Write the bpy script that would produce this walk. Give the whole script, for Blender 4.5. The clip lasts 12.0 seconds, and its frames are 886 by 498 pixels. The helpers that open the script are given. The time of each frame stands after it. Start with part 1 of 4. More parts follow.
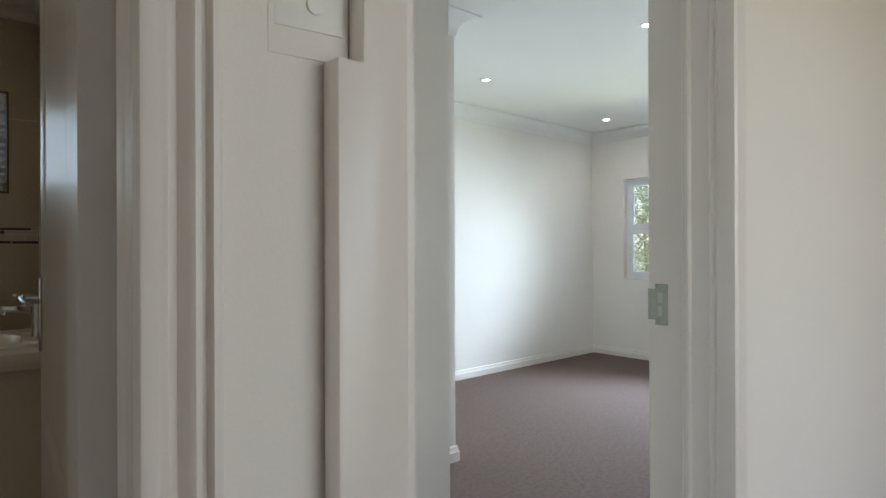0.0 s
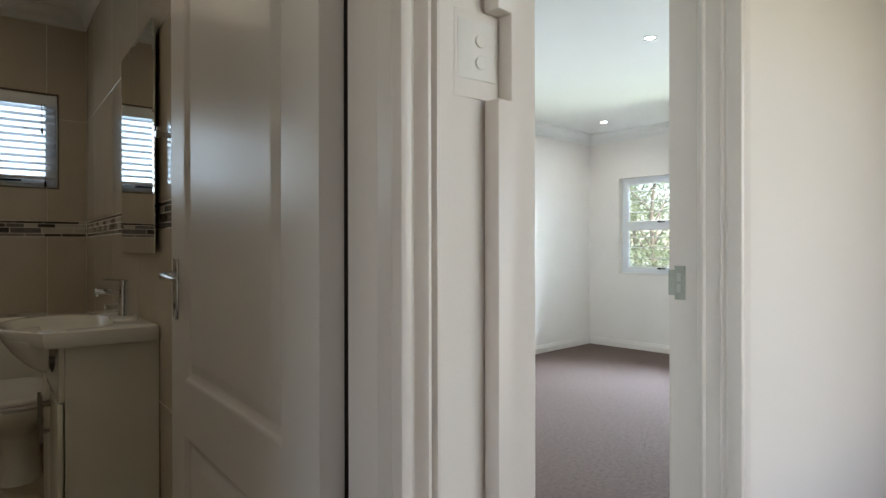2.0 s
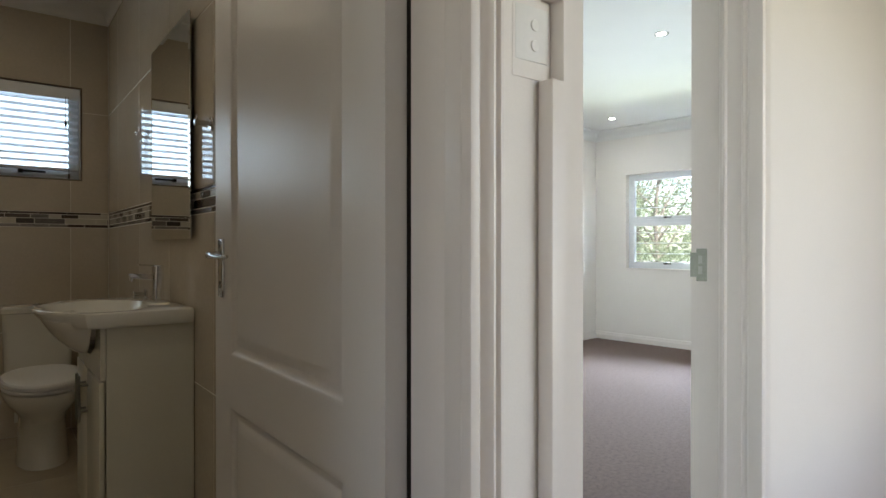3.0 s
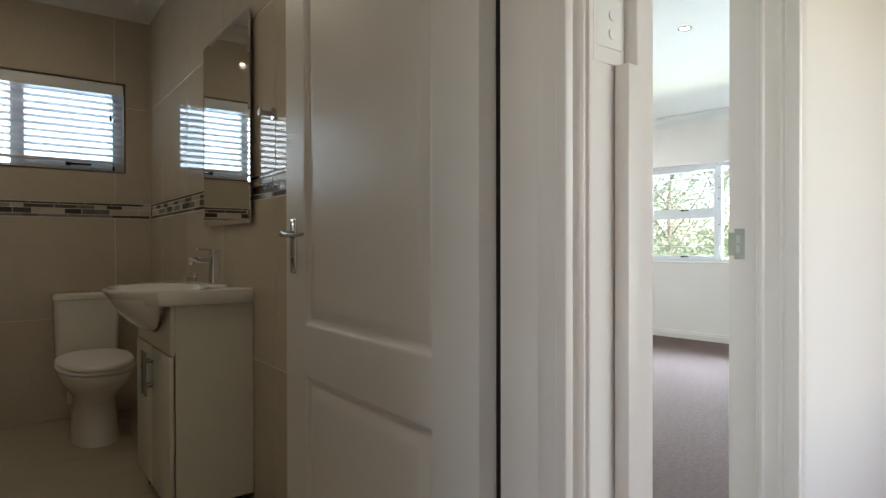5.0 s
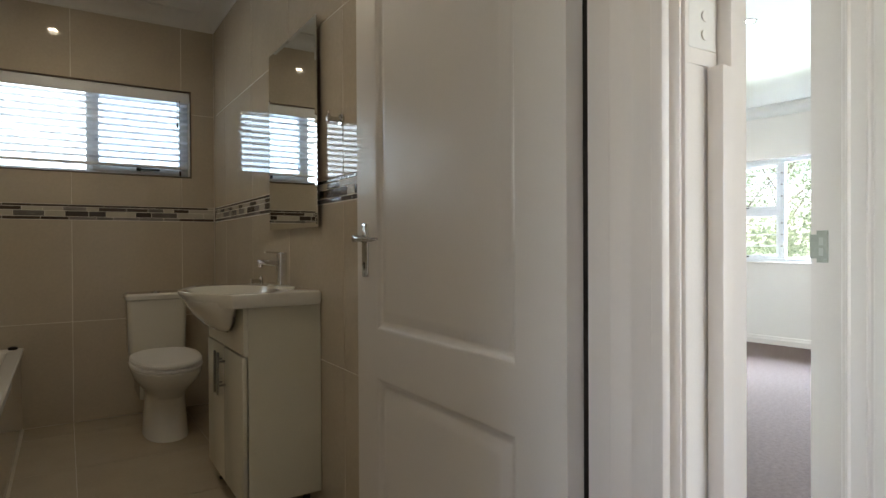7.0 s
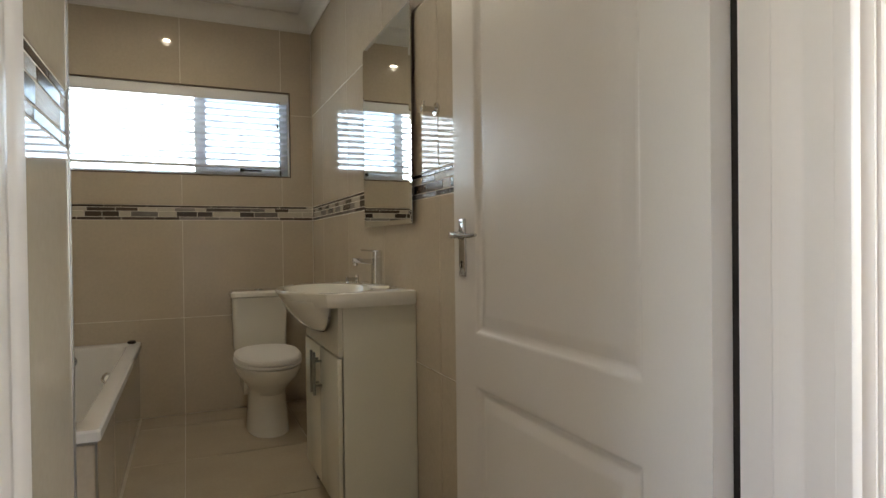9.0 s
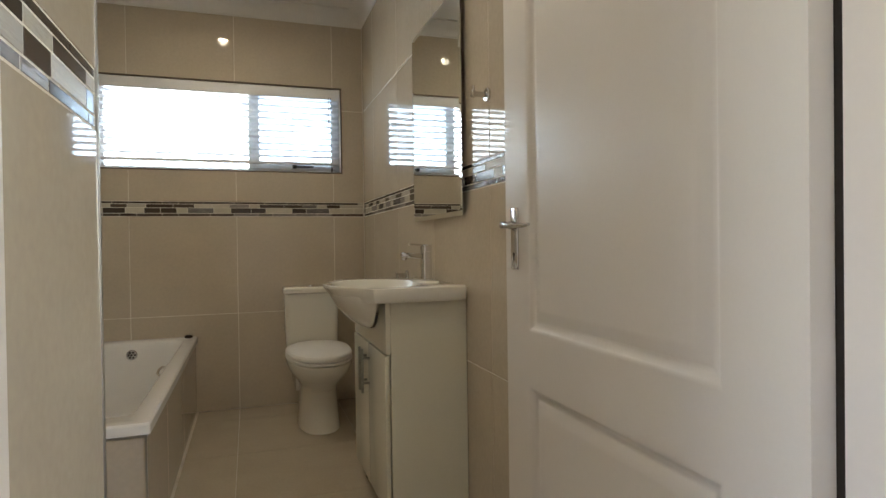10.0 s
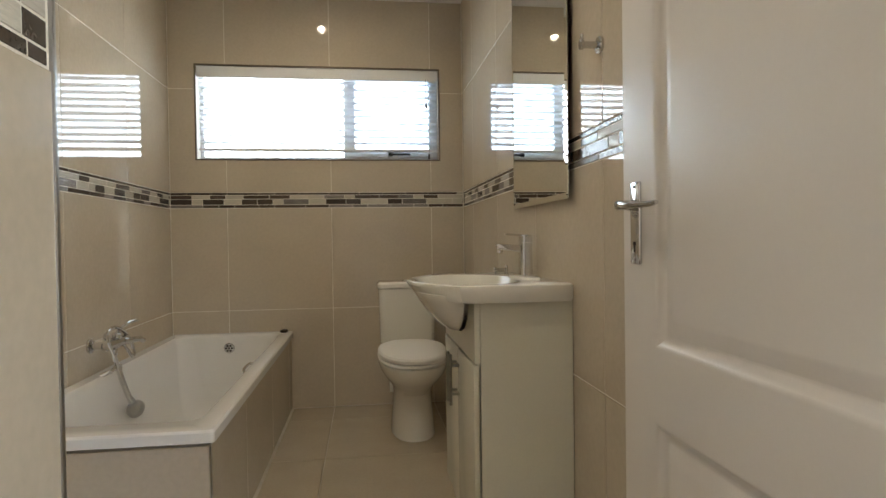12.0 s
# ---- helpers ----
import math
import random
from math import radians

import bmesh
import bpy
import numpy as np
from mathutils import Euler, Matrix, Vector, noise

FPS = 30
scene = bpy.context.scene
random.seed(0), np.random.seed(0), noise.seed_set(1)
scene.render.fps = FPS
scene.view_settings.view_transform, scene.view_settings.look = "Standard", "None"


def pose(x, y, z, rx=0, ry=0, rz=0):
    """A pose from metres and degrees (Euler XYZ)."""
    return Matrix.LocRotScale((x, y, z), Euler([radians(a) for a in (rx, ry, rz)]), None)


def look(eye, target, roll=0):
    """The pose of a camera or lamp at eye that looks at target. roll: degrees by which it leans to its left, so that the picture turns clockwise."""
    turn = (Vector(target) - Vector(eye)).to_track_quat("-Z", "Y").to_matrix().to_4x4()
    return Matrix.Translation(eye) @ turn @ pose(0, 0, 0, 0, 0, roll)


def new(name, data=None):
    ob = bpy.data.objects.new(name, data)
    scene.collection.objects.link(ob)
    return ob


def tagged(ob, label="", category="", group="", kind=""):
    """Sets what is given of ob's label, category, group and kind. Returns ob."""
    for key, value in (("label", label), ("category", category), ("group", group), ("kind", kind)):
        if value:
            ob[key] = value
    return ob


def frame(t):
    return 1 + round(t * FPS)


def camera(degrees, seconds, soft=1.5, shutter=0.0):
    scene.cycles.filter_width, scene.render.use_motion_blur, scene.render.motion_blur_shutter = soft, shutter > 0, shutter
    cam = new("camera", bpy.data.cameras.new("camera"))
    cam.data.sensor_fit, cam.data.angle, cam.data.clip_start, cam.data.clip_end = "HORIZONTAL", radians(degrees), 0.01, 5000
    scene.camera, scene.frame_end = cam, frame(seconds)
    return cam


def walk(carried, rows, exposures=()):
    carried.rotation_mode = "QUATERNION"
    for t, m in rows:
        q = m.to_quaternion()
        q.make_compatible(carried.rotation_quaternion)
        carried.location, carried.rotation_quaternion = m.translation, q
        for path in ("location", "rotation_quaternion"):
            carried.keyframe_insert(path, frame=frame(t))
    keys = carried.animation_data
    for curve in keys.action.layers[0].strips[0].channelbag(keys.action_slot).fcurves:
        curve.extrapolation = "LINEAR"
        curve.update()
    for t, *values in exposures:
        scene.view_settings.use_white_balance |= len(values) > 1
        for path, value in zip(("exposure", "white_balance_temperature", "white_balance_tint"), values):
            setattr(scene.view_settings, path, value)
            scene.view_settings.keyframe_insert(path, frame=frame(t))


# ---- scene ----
cam = camera(74.2, 12.0)
PATH = [
    (0, (0.52, 0.268, 1.167), (1.708, 1.876, 1.168), -0.2),
    (0.5, (0.404, 0.207, 1.173), (1.6, 1.809, 1.172), -0.2),
    (1, (0.317, 0.173, 1.179), (1.525, 1.767, 1.176), -0.1),
    (1.5, (0.239, 0.168, 1.149), (1.457, 1.754, 1.147), -0.1),
    (2, (0.184, 0.159, 1.137), (1.409, 1.74, 1.132), -0.1),
    (2.5, (0.126, 0.155, 1.113), (1.354, 1.733, 1.106), -0.0),
    (3, (0.069, 0.161, 1.088), (1.293, 1.742, 1.081), -0.0),
    (5, (-0.119, 0.157, 1.031), (1.087, 1.753, 1.019), -0.1),
    (5.5, (-0.147, 0.161, 1.028), (1.037, 1.773, 1.018), -0.1),
    (6, (-0.157, 0.176, 1.037), (1.002, 1.806, 1.024), -0.2),
    (6.5, (-0.163, 0.189, 1.043), (0.96, 1.844, 1.028), -0.2),
    (7, (-0.184, 0.201, 1.046), (0.9, 1.882, 1.031), -0.3),
    (9, (-0.129, 0.339, 1.044), (0.673, 2.171, 1.023), -0.7),
    (9.5, (-0.111, 0.377, 1.03), (0.606, 2.244, 1.01), -0.8),
    (10, (-0.083, 0.423, 1.022), (0.547, 2.321, 1.001), -0.8),
    (10.5, (-0.049, 0.478, 1.019), (0.474, 2.408, 0.995), -0.7),
    (11, (-0.009, 0.537, 1.013), (0.409, 2.492, 0.985), -0.8),
    (11.5, (0.023, 0.617, 1.012), (0.342, 2.591, 0.983), -0.8),
    (12, (0.051, 0.725, 1.004), (0.312, 2.708, 0.971), -0.8),
]
ROWS = [(t, look(eye, aim, lean)) for t, eye, aim, lean in PATH]
walk(cam, ROWS, exposures=[(0.0, 1.56), (1.0, 1.77), (2.5, 2.05), (5.5, 2.38), (7.0, 2.58), (8.0, 2.90), (9.5, 3.28), (12.0, 3.58)])

# ---- world, sun, daylight ----
world = bpy.data.worlds.new("sky")
scene.world = world
world.use_nodes = True
wn = world.node_tree
sky = wn.nodes.new("ShaderNodeTexSky")
sky.sky_type = "NISHITA"
sky.sun_disc = False
sky.sun_elevation = radians(51)
sky.sun_rotation = radians(203)
wn.links.new(sky.outputs[0], wn.nodes["Background"].inputs[0])
wn.nodes["Background"].inputs[1].default_value = 0.15
sun_data = bpy.data.lights.new("sun", "SUN")
sun_data.energy, sun_data.angle, sun_data.color = 4.0, radians(0.5), (1.0, 0.95, 0.86)
sun = new("sun", sun_data)
sun.matrix_world = look((-6, -14, 19), (0, 0, 0))


def area(name, eye, aim, wide, high, watts, colour):
    data = bpy.data.lights.new(name, "AREA")
    data.shape, data.size, data.size_y, data.energy, data.color = "RECTANGLE", wide, high, watts, colour
    ob = new(name, data)
    ob.matrix_world = look(eye, aim)
    return ob


def spot(name, place, watts, colour, angle=110):
    data = bpy.data.lights.new(name, "SPOT")
    data.energy, data.color, data.spot_size, data.spot_blend, data.shadow_soft_size = watts, colour, radians(angle), 0.8, 0.03
    ob = new(name, data)
    ob.matrix_world = look(place, (place[0], place[1] + 0.0001, place[2] - 1))
    return ob


WARM = (1.0, 0.86, 0.66)
# The second bathroom position is unseen, added for general light.
BATH_SPOTS = [(-0.24, 3.56), (-0.24, 1.9)]
BED_SPOTS = [(2.88, 2.55), (4.77, 2.71), (2.79, 1.18)]

# ---- materials ----


def mat(name, colour, rough=0.5, metal=0.0, vary=0.06, scale=6.0, fine=120.0, bump=0.0, gloss=0.5, spread=0.06, coat=0.0, random_tint=0.0, stretch=(1, 1, 1)):
    """Two-scale mottled surface: broad stains and fine grain, with light relief."""
    m = bpy.data.materials.new(name)
    m.use_nodes = True
    nt = m.node_tree
    b = nt.nodes["Principled BSDF"]
    b.inputs["Metallic"].default_value = metal
    b.inputs["Specular IOR Level"].default_value = gloss
    b.inputs["Coat Weight"].default_value = coat
    b.inputs["Coat Roughness"].default_value = 0.06
    co = nt.nodes.new("ShaderNodeTexCoord")
    n1 = nt.nodes.new("ShaderNodeTexNoise")
    n1.inputs["Scale"].default_value, n1.inputs["Detail"].default_value = scale, 5
    n2 = nt.nodes.new("ShaderNodeTexNoise")
    n2.inputs["Scale"].default_value, n2.inputs["Detail"].default_value = fine, 3
    grain = nt.nodes.new("ShaderNodeVectorMath")
    grain.operation = "MULTIPLY"
    grain.inputs[1].default_value = stretch
    nt.links.new(co.outputs["Object"], grain.inputs[0])
    for n in (n1, n2):
        nt.links.new(grain.outputs[0], n.inputs["Vector"])
    add = nt.nodes.new("ShaderNodeMath")
    add.operation = "ADD"
    nt.links.new(n1.outputs["Fac"], add.inputs[0])
    nt.links.new(n2.outputs["Fac"], add.inputs[1])
    ramp = nt.nodes.new("ShaderNodeMapRange")
    ramp.inputs["From Min"].default_value, ramp.inputs["From Max"].default_value = 0.7, 1.3
    ramp.inputs["To Min"].default_value, ramp.inputs["To Max"].default_value = 1 - vary, 1 + vary
    nt.links.new(add.outputs[0], ramp.inputs["Value"])
    value = ramp.outputs["Result"]
    if random_tint:
        info = nt.nodes.new("ShaderNodeObjectInfo")
        mr = nt.nodes.new("ShaderNodeMapRange")
        mr.inputs["To Min"].default_value, mr.inputs["To Max"].default_value = 1 - random_tint, 1 + random_tint
        nt.links.new(info.outputs["Random"], mr.inputs["Value"])
        mul = nt.nodes.new("ShaderNodeMath")
        mul.operation = "MULTIPLY"
        nt.links.new(value, mul.inputs[0])
        nt.links.new(mr.outputs["Result"], mul.inputs[1])
        value = mul.outputs[0]
    tint = nt.nodes.new("ShaderNodeVectorMath")
    tint.operation = "SCALE"
    tint.inputs[0].default_value = colour
    nt.links.new(value, tint.inputs["Scale"])
    nt.links.new(tint.outputs[0], b.inputs["Base Color"])
    rr = nt.nodes.new("ShaderNodeMapRange")
    rr.inputs["From Min"].default_value, rr.inputs["From Max"].default_value = 0.3, 0.7
    rr.inputs["To Min"].default_value, rr.inputs["To Max"].default_value = max(0.0, rough * (1 - spread)), min(1.0, rough * (1 + spread))
    nt.links.new(n1.outputs["Fac"], rr.inputs["Value"])
    nt.links.new(rr.outputs["Result"], b.inputs["Roughness"])
    if bump:
        bn = nt.nodes.new("ShaderNodeBump")
        bn.inputs["Strength"].default_value, bn.inputs["Distance"].default_value = 1.0, bump
        nt.links.new(add.outputs[0], bn.inputs["Height"])
        nt.links.new(bn.outputs[0], b.inputs["Normal"])
    return m


def glowing(name, colour, strength):
    m = bpy.data.materials.new(name)
    m.use_nodes = True
    b = m.node_tree.nodes["Principled BSDF"]
    b.inputs["Base Color"].default_value = (*colour, 1)
    b.inputs["Emission Color"].default_value = (*colour, 1)
    b.inputs["Emission Strength"].default_value = strength
    return m


def clear_glass(name, tint=(1, 1, 1)):
    """Thin window glass: lets light straight through and mirrors a little, more so at a slant."""
    m = bpy.data.materials.new(name)
    m.use_nodes = True
    nt = m.node_tree
    nt.nodes.remove(nt.nodes["Principled BSDF"])
    through_it, shine = nt.nodes.new("ShaderNodeBsdfTransparent"), nt.nodes.new("ShaderNodeBsdfGlossy")
    through_it.inputs["Color"].default_value = (*tint, 1)
    shine.inputs["Roughness"].default_value = 0.0
    blend, edge = nt.nodes.new("ShaderNodeMixShader"), nt.nodes.new("ShaderNodeFresnel")
    edge.inputs["IOR"].default_value = 1.3
    nt.links.new(edge.outputs[0], blend.inputs[0])
    nt.links.new(through_it.outputs[0], blend.inputs[1])
    nt.links.new(shine.outputs[0], blend.inputs[2])
    nt.links.new(blend.outputs[0], nt.nodes["Material Output"].inputs[0])
    return m


PAINT = mat("white_wall_paint", (0.80, 0.752, 0.705), 0.6, vary=0.02, scale=3, fine=260, bump=0.00012)
CEILING = mat("white_ceiling_paint", (0.80, 0.79, 0.76), 0.75, vary=0.02, scale=2, fine=200, bump=0.0003)
GLOSS = mat("white_gloss_paint", (0.76, 0.704, 0.658), 0.32, vary=0.012, scale=5, fine=90, spread=0.03)
LEAF = mat("white_door_enamel", (0.715, 0.682, 0.648), 0.31, vary=0.012, scale=4, fine=160, spread=0.03, gloss=0.45)
TILE = mat("beige_glazed_tile", (0.552, 0.480, 0.378), 0.028, vary=0.05, scale=5, fine=60, spread=0.3, random_tint=0.03)
FLOOR_TILE = mat("cream_porcelain_tile", (0.45, 0.385, 0.29), 0.05, vary=0.05, scale=6, fine=80, spread=0.3, random_tint=0.03)
GROUT = mat("pale_grout", (0.78, 0.74, 0.66), 0.85, vary=0.12, scale=14, fine=200)
FLOOR_GROUT = mat("sandy_floor_grout", (0.50, 0.44, 0.35), 0.85, vary=0.12, scale=14, fine=200)
DARK_MOSAIC = mat("brown_mosaic", (0.066, 0.050, 0.040), 0.15, vary=0.2, scale=40, fine=200, random_tint=0.35)
PALE_MOSAIC = mat("pale_stone_mosaic", (0.54, 0.50, 0.42), 0.2, vary=0.16, scale=14, fine=60, random_tint=0.1, stretch=(1, 1, 18), bump=0.0006)
GREY_MOSAIC = mat("grey_glass_mosaic", (0.22, 0.20, 0.19), 0.10, vary=0.55, scale=14, fine=50, bump=0.001, random_tint=0.3, stretch=(1, 1, 18))
CHROME = mat("chrome", (0.62, 0.62, 0.62), 0.09, 1.0, vary=0.03, spread=0.3)
# Window edging metal with the shadow line put into its dark colour.
SHADED_TRIM = mat("shaded_trim_strip", (0.17, 0.14, 0.11), 0.35, 1.0, vary=0.08)
NICKEL = mat("dull_nickel", (0.31, 0.32, 0.28), 0.32, 1.0, vary=0.12, scale=40, fine=300)
STEEL = mat("brushed_steel", (0.42, 0.41, 0.39), 0.32, 1.0, vary=0.06, scale=20, fine=300)
CERAMIC = mat("white_ceramic", (0.80, 0.78, 0.71), 0.08, vary=0.015, scale=4, coat=0.4)
ACRYLIC = mat("white_acrylic", (0.80, 0.79, 0.77), 0.14, vary=0.015, scale=4, coat=0.3)
BOARD = mat("white_melamine_board", (0.72, 0.70, 0.585), 0.22, vary=0.02, scale=6, fine=120)
PLASTIC = mat("white_plastic", (0.78, 0.76, 0.72), 0.35, vary=0.02)
CARPET = mat("taupe_carpet", (0.165, 0.120, 0.105), 0.95, vary=0.26, scale=45, fine=300, bump=0.003, gloss=0.1)
ALU = mat("white_powdercoat_aluminium", (0.80, 0.82, 0.84), 0.35, vary=0.02)
SLAT = mat("white_blind_slat", (0.84, 0.85, 0.87), 0.4, vary=0.03)
# Black for rubber and dark fittings, also for strips that imitate shade in gaps.
RUBBER_AND_SHADE = mat("black_rubber_and_shade", (0.025, 0.019, 0.015), 0.6, vary=0.2, gloss=0.2)
LAMP = glowing("lamp_face", (1.0, 0.86, 0.62), 30.0)
COOL_LAMP = glowing("cool_lamp_face", (1.0, 0.96, 0.88), 18.0)
GLASS = clear_glass("window_glass")
SASH_GLASS = clear_glass("blue_tinted_glass", (0.80, 0.85, 0.90))
MIRROR = mat("mirror_silver", (0.90, 0.92, 0.90), 0.004, 1.0, vary=0.0, spread=0)
GRASS = mat("lawn", (0.12, 0.14, 0.07), 0.9, vary=0.35, scale=3, fine=60, bump=0.01)
BARK = mat("bark", (0.17, 0.15, 0.12), 0.9, vary=0.3, scale=12, fine=80, bump=0.01)
LEAVES = mat("leaves", (0.15, 0.17, 0.11), 0.5, vary=0.4, scale=2, fine=30)
lt = LEAVES.node_tree
mix, thin = lt.nodes.new("ShaderNodeMixShader"), lt.nodes.new("ShaderNodeBsdfTranslucent")
mix.inputs[0].default_value, thin.inputs[0].default_value = 0.55, (0.40, 0.45, 0.28, 1)
lt.links.new(lt.nodes["Principled BSDF"].outputs[0], mix.inputs[1])
lt.links.new(thin.outputs[0], mix.inputs[2])
lt.links.new(mix.outputs[0], lt.nodes["Material Output"].inputs[0])
PAVING = mat("pale_paving", (0.42, 0.40, 0.36), 0.85, vary=0.15, scale=4, fine=90)

# ---- mesh helpers ----


def bm_new():
    return bmesh.new()


def box(bm, x0, x1, y0, y1, z0, z1):
    v = [bm.verts.new((x, y, z)) for x in (x0, x1) for y in (y0, y1) for z in (z0, z1)]
    for f in ((0, 1, 3, 2), (4, 6, 7, 5), (0, 4, 5, 1), (2, 3, 7, 6), (0, 2, 6, 4), (1, 5, 7, 3)):
        bm.faces.new([v[i] for i in f])
    return v


def loft(bm, rings, cap=True, closed=True, open_start=False):
    """Skin between rings of equal length."""
    vs = [[bm.verts.new(p) for p in r] for r in rings]
    n = len(vs[0])
    for a, b in zip(vs, vs[1:]):
        for i in range(n if closed else n - 1):
            j = (i + 1) % n
            bm.faces.new((a[i], a[j], b[j], b[i]))
    if cap and closed:
        if not open_start:
            bm.faces.new(list(reversed(vs[0])))
        bm.faces.new(vs[-1])
    return vs


def rod(bm, p, q, r, n=14, r2=None):
    p, q = Vector(p), Vector(q)
    m = (q - p).to_track_quat("Z", "Y").to_matrix()
    def ring(c, rad):
        return [c + m @ Vector((rad * math.cos(2 * math.pi * i / n), rad * math.sin(2 * math.pi * i / n), 0)) for i in range(n)]
    loft(bm, [ring(p, r), ring(q, r if r2 is None else r2)])


def tube(bm, pts, r, n=10):
    """Round bar along a chain of points."""
    pts = [Vector(p) for p in pts]
    rings = []
    side = None
    for i, p in enumerate(pts):
        d = (pts[min(i + 1, len(pts) - 1)] - pts[max(i - 1, 0)]).normalized()
        if side is None:
            side = d.orthogonal().normalized()
        side = (side - d * side.dot(d)).normalized()
        up = d.cross(side)
        rad = r[i] if isinstance(r, (list, tuple)) else r
        rings.append([p + (side * math.cos(a) + up * math.sin(a)) * rad for a in (2 * math.pi * k / n for k in range(n))])
    loft(bm, rings)


def turned(bm, profile, n=28, at=(0, 0, 0), axis="z"):
    """Lathe: profile of (radius, height)."""
    rings = []
    for r, h in profile:
        ring = []
        for i in range(n):
            a = 2 * math.pi * i / n
            p = (r * math.cos(a), r * math.sin(a), h)
            if axis == "x":
                p = (h, p[0], p[1])
            elif axis == "y":
                p = (p[1], h, p[0])
            ring.append((p[0] + at[0], p[1] + at[1], p[2] + at[2]))
        rings.append(ring)
    loft(bm, rings)


def prism(bm, outline, lo, hi, axis="z"):
    """Outline of (a, b) drawn out along an axis: z takes (x, y), x takes (y, z), y takes (x, z)."""
    def at(a, b, h):
        return {"z": (a, b, h), "x": (h, a, b), "y": (a, h, b)}[axis]
    loft(bm, [[at(a, b, lo) for a, b in outline], [at(a, b, hi) for a, b in outline]])


def soften(bm, width=0.002, segments=2, angle=35):
    bmesh.ops.recalc_face_normals(bm, faces=bm.faces)
    edges = [e for e in bm.edges if len(e.link_faces) == 2 and e.calc_face_angle(0) > radians(angle)]
    bmesh.ops.bevel(bm, geom=edges, offset=width, segments=segments, profile=0.5, affect="EDGES", clamp_overlap=True)
    return bm


def mesh_of(name, bm, material, smooth=True):
    bmesh.ops.recalc_face_normals(bm, faces=bm.faces)
    me = bpy.data.meshes.new(name)
    bm.to_mesh(me)
    bm.free()
    me.materials.append(material)
    if smooth:
        for p in me.polygons:
            p.use_smooth = True
        me.set_sharp_from_angle(angle=radians(32))
    return me


def part(name, bm, material, parent, label="", smooth=True):
    ob = new(name, mesh_of(name, bm, material, smooth))
    ob.parent = parent
    if label:
        ob["label"] = label
    return ob


def thing(name, label, category, place=None, group="", kind=""):
    ob = new(name)
    ob.empty_display_size = 0.1
    if place is not None:
        ob.matrix_world = place
    return tagged(ob, label, category, group, kind)


def struct(name, bm, material, label, category, place=None, smooth=False):
    ob = new(name, mesh_of(name, bm, material, smooth))
    if place is not None:
        ob.matrix_world = place
    return tagged(ob, label, category, kind="structure")


# The bedroom side of the house is turned a little against the bathroom.
BED = pose(0.80, 0.826, 0, 0, 0, 5.5)
BED_W, BED_D, BED_H = 5.36, 3.27, 2.45   # window wall, far wall, ceiling
HALL_H = 2.55
BX0, BX1, BY0, BY1, BATH_H = -1.073, 0.655, 0.95, 4.315, 2.55
WX0, WX1, WZ0, WZ1 = -0.92, 0.507, 1.494, 2.042   # bathroom window opening

# ---- large structure: floors ----
bm = bm_new(); box(bm, BX0 - 0.25, BX1 + 0.05, 0.90, BY1 + 0.2, -0.2, -0.003)
bath_floor = struct("floor_bathroom", bm, FLOOR_GROUT, "cream glossy tiled bathroom floor with pale grout", "floor")
bm = bm_new(); box(bm, -2.6, 4.2, -0.9, 0.90, -0.2, -0.002)
hall_floor = struct("floor_hall", bm, CARPET, "taupe carpeted hallway floor", "floor")
bm = bm_new(); box(bm, 0.06, BED_W, 0.07, 1.26, -0.2, 0.0); box(bm, 1.2, BED_W, 1.26, BED_D, -0.2, 0.0)
bed_floor = struct("floor_bedroom", bm, CARPET, "brown-taupe short pile carpet across the bedroom", "floor", BED)

# ---- hall walls ----
HALL_T = 0.124
bm = bm_new()
box(bm, -2.6, -0.275, 0.826, 0.95, 0, HALL_H)           # beside the bathroom door
box(bm, -0.275, 0.640, 0.826, 0.95, 2.06, HALL_H)       # over the bathroom door
box(bm, 0.640, 0.790, 0.826, 0.95, 0, HALL_H)           # sliver between the two doors
struct("wall_hall_bathroom", bm, PAINT, "white painted hallway wall with the bathroom doorway", "wall")
bm = bm_new()
box(bm, -0.012, 0.058, 0.0, 0.20, 0, HALL_H)
box(bm, 0.060, 1.000, 0.0, 0.20, 2.06, HALL_H)
prism(bm, [(1.000, 0.0), (5.6, -0.443), (5.6, 0.20), (1.000, 0.193)], 0, HALL_H)
struct("wall_hall_bedroom", bm, PAINT, "white painted hallway wall with the bedroom doorway", "wall", BED)
# Unseen wall; its opening is added to let a fill lamp in.
bm = bm_new()
HWX0, HWX1 = 1.05, 2.55
box(bm, -2.6, HWX0, -0.95, -0.80, 0, HALL_H)
box(bm, HWX1, 4.2, -0.95, -0.80, 0, HALL_H)
box(bm, HWX0, HWX1, -0.95, -0.80, 2.1, HALL_H)
box(bm, HWX0, HWX1, -0.95, -0.80, 0, 0.5)
struct("wall_hall_south", bm, PAINT, "white painted hallway wall with an unseen opening added for a fill lamp", "wall")
# Unseen end wall, opened only for the added west lamp.
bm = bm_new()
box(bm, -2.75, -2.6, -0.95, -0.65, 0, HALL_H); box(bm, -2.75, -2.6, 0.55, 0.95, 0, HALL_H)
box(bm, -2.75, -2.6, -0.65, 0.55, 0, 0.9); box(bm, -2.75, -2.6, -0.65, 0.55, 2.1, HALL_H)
struct("wall_hall_west", bm, PAINT, "white painted hallway end wall with an unseen opening added for a fill lamp", "wall")
bm = bm_new(); box(bm, 4.2, 4.35, -0.95, 1.15, 0, HALL_H)
struct("wall_hall_east", bm, PAINT, "white painted hallway end wall", "wall")
bm = bm_new(); box(bm, -2.75, 4.35, -0.95, 0.826, HALL_H, HALL_H + 0.1)
struct("ceiling_hall", bm, CEILING, "white plastered hallway ceiling", "ceiling")

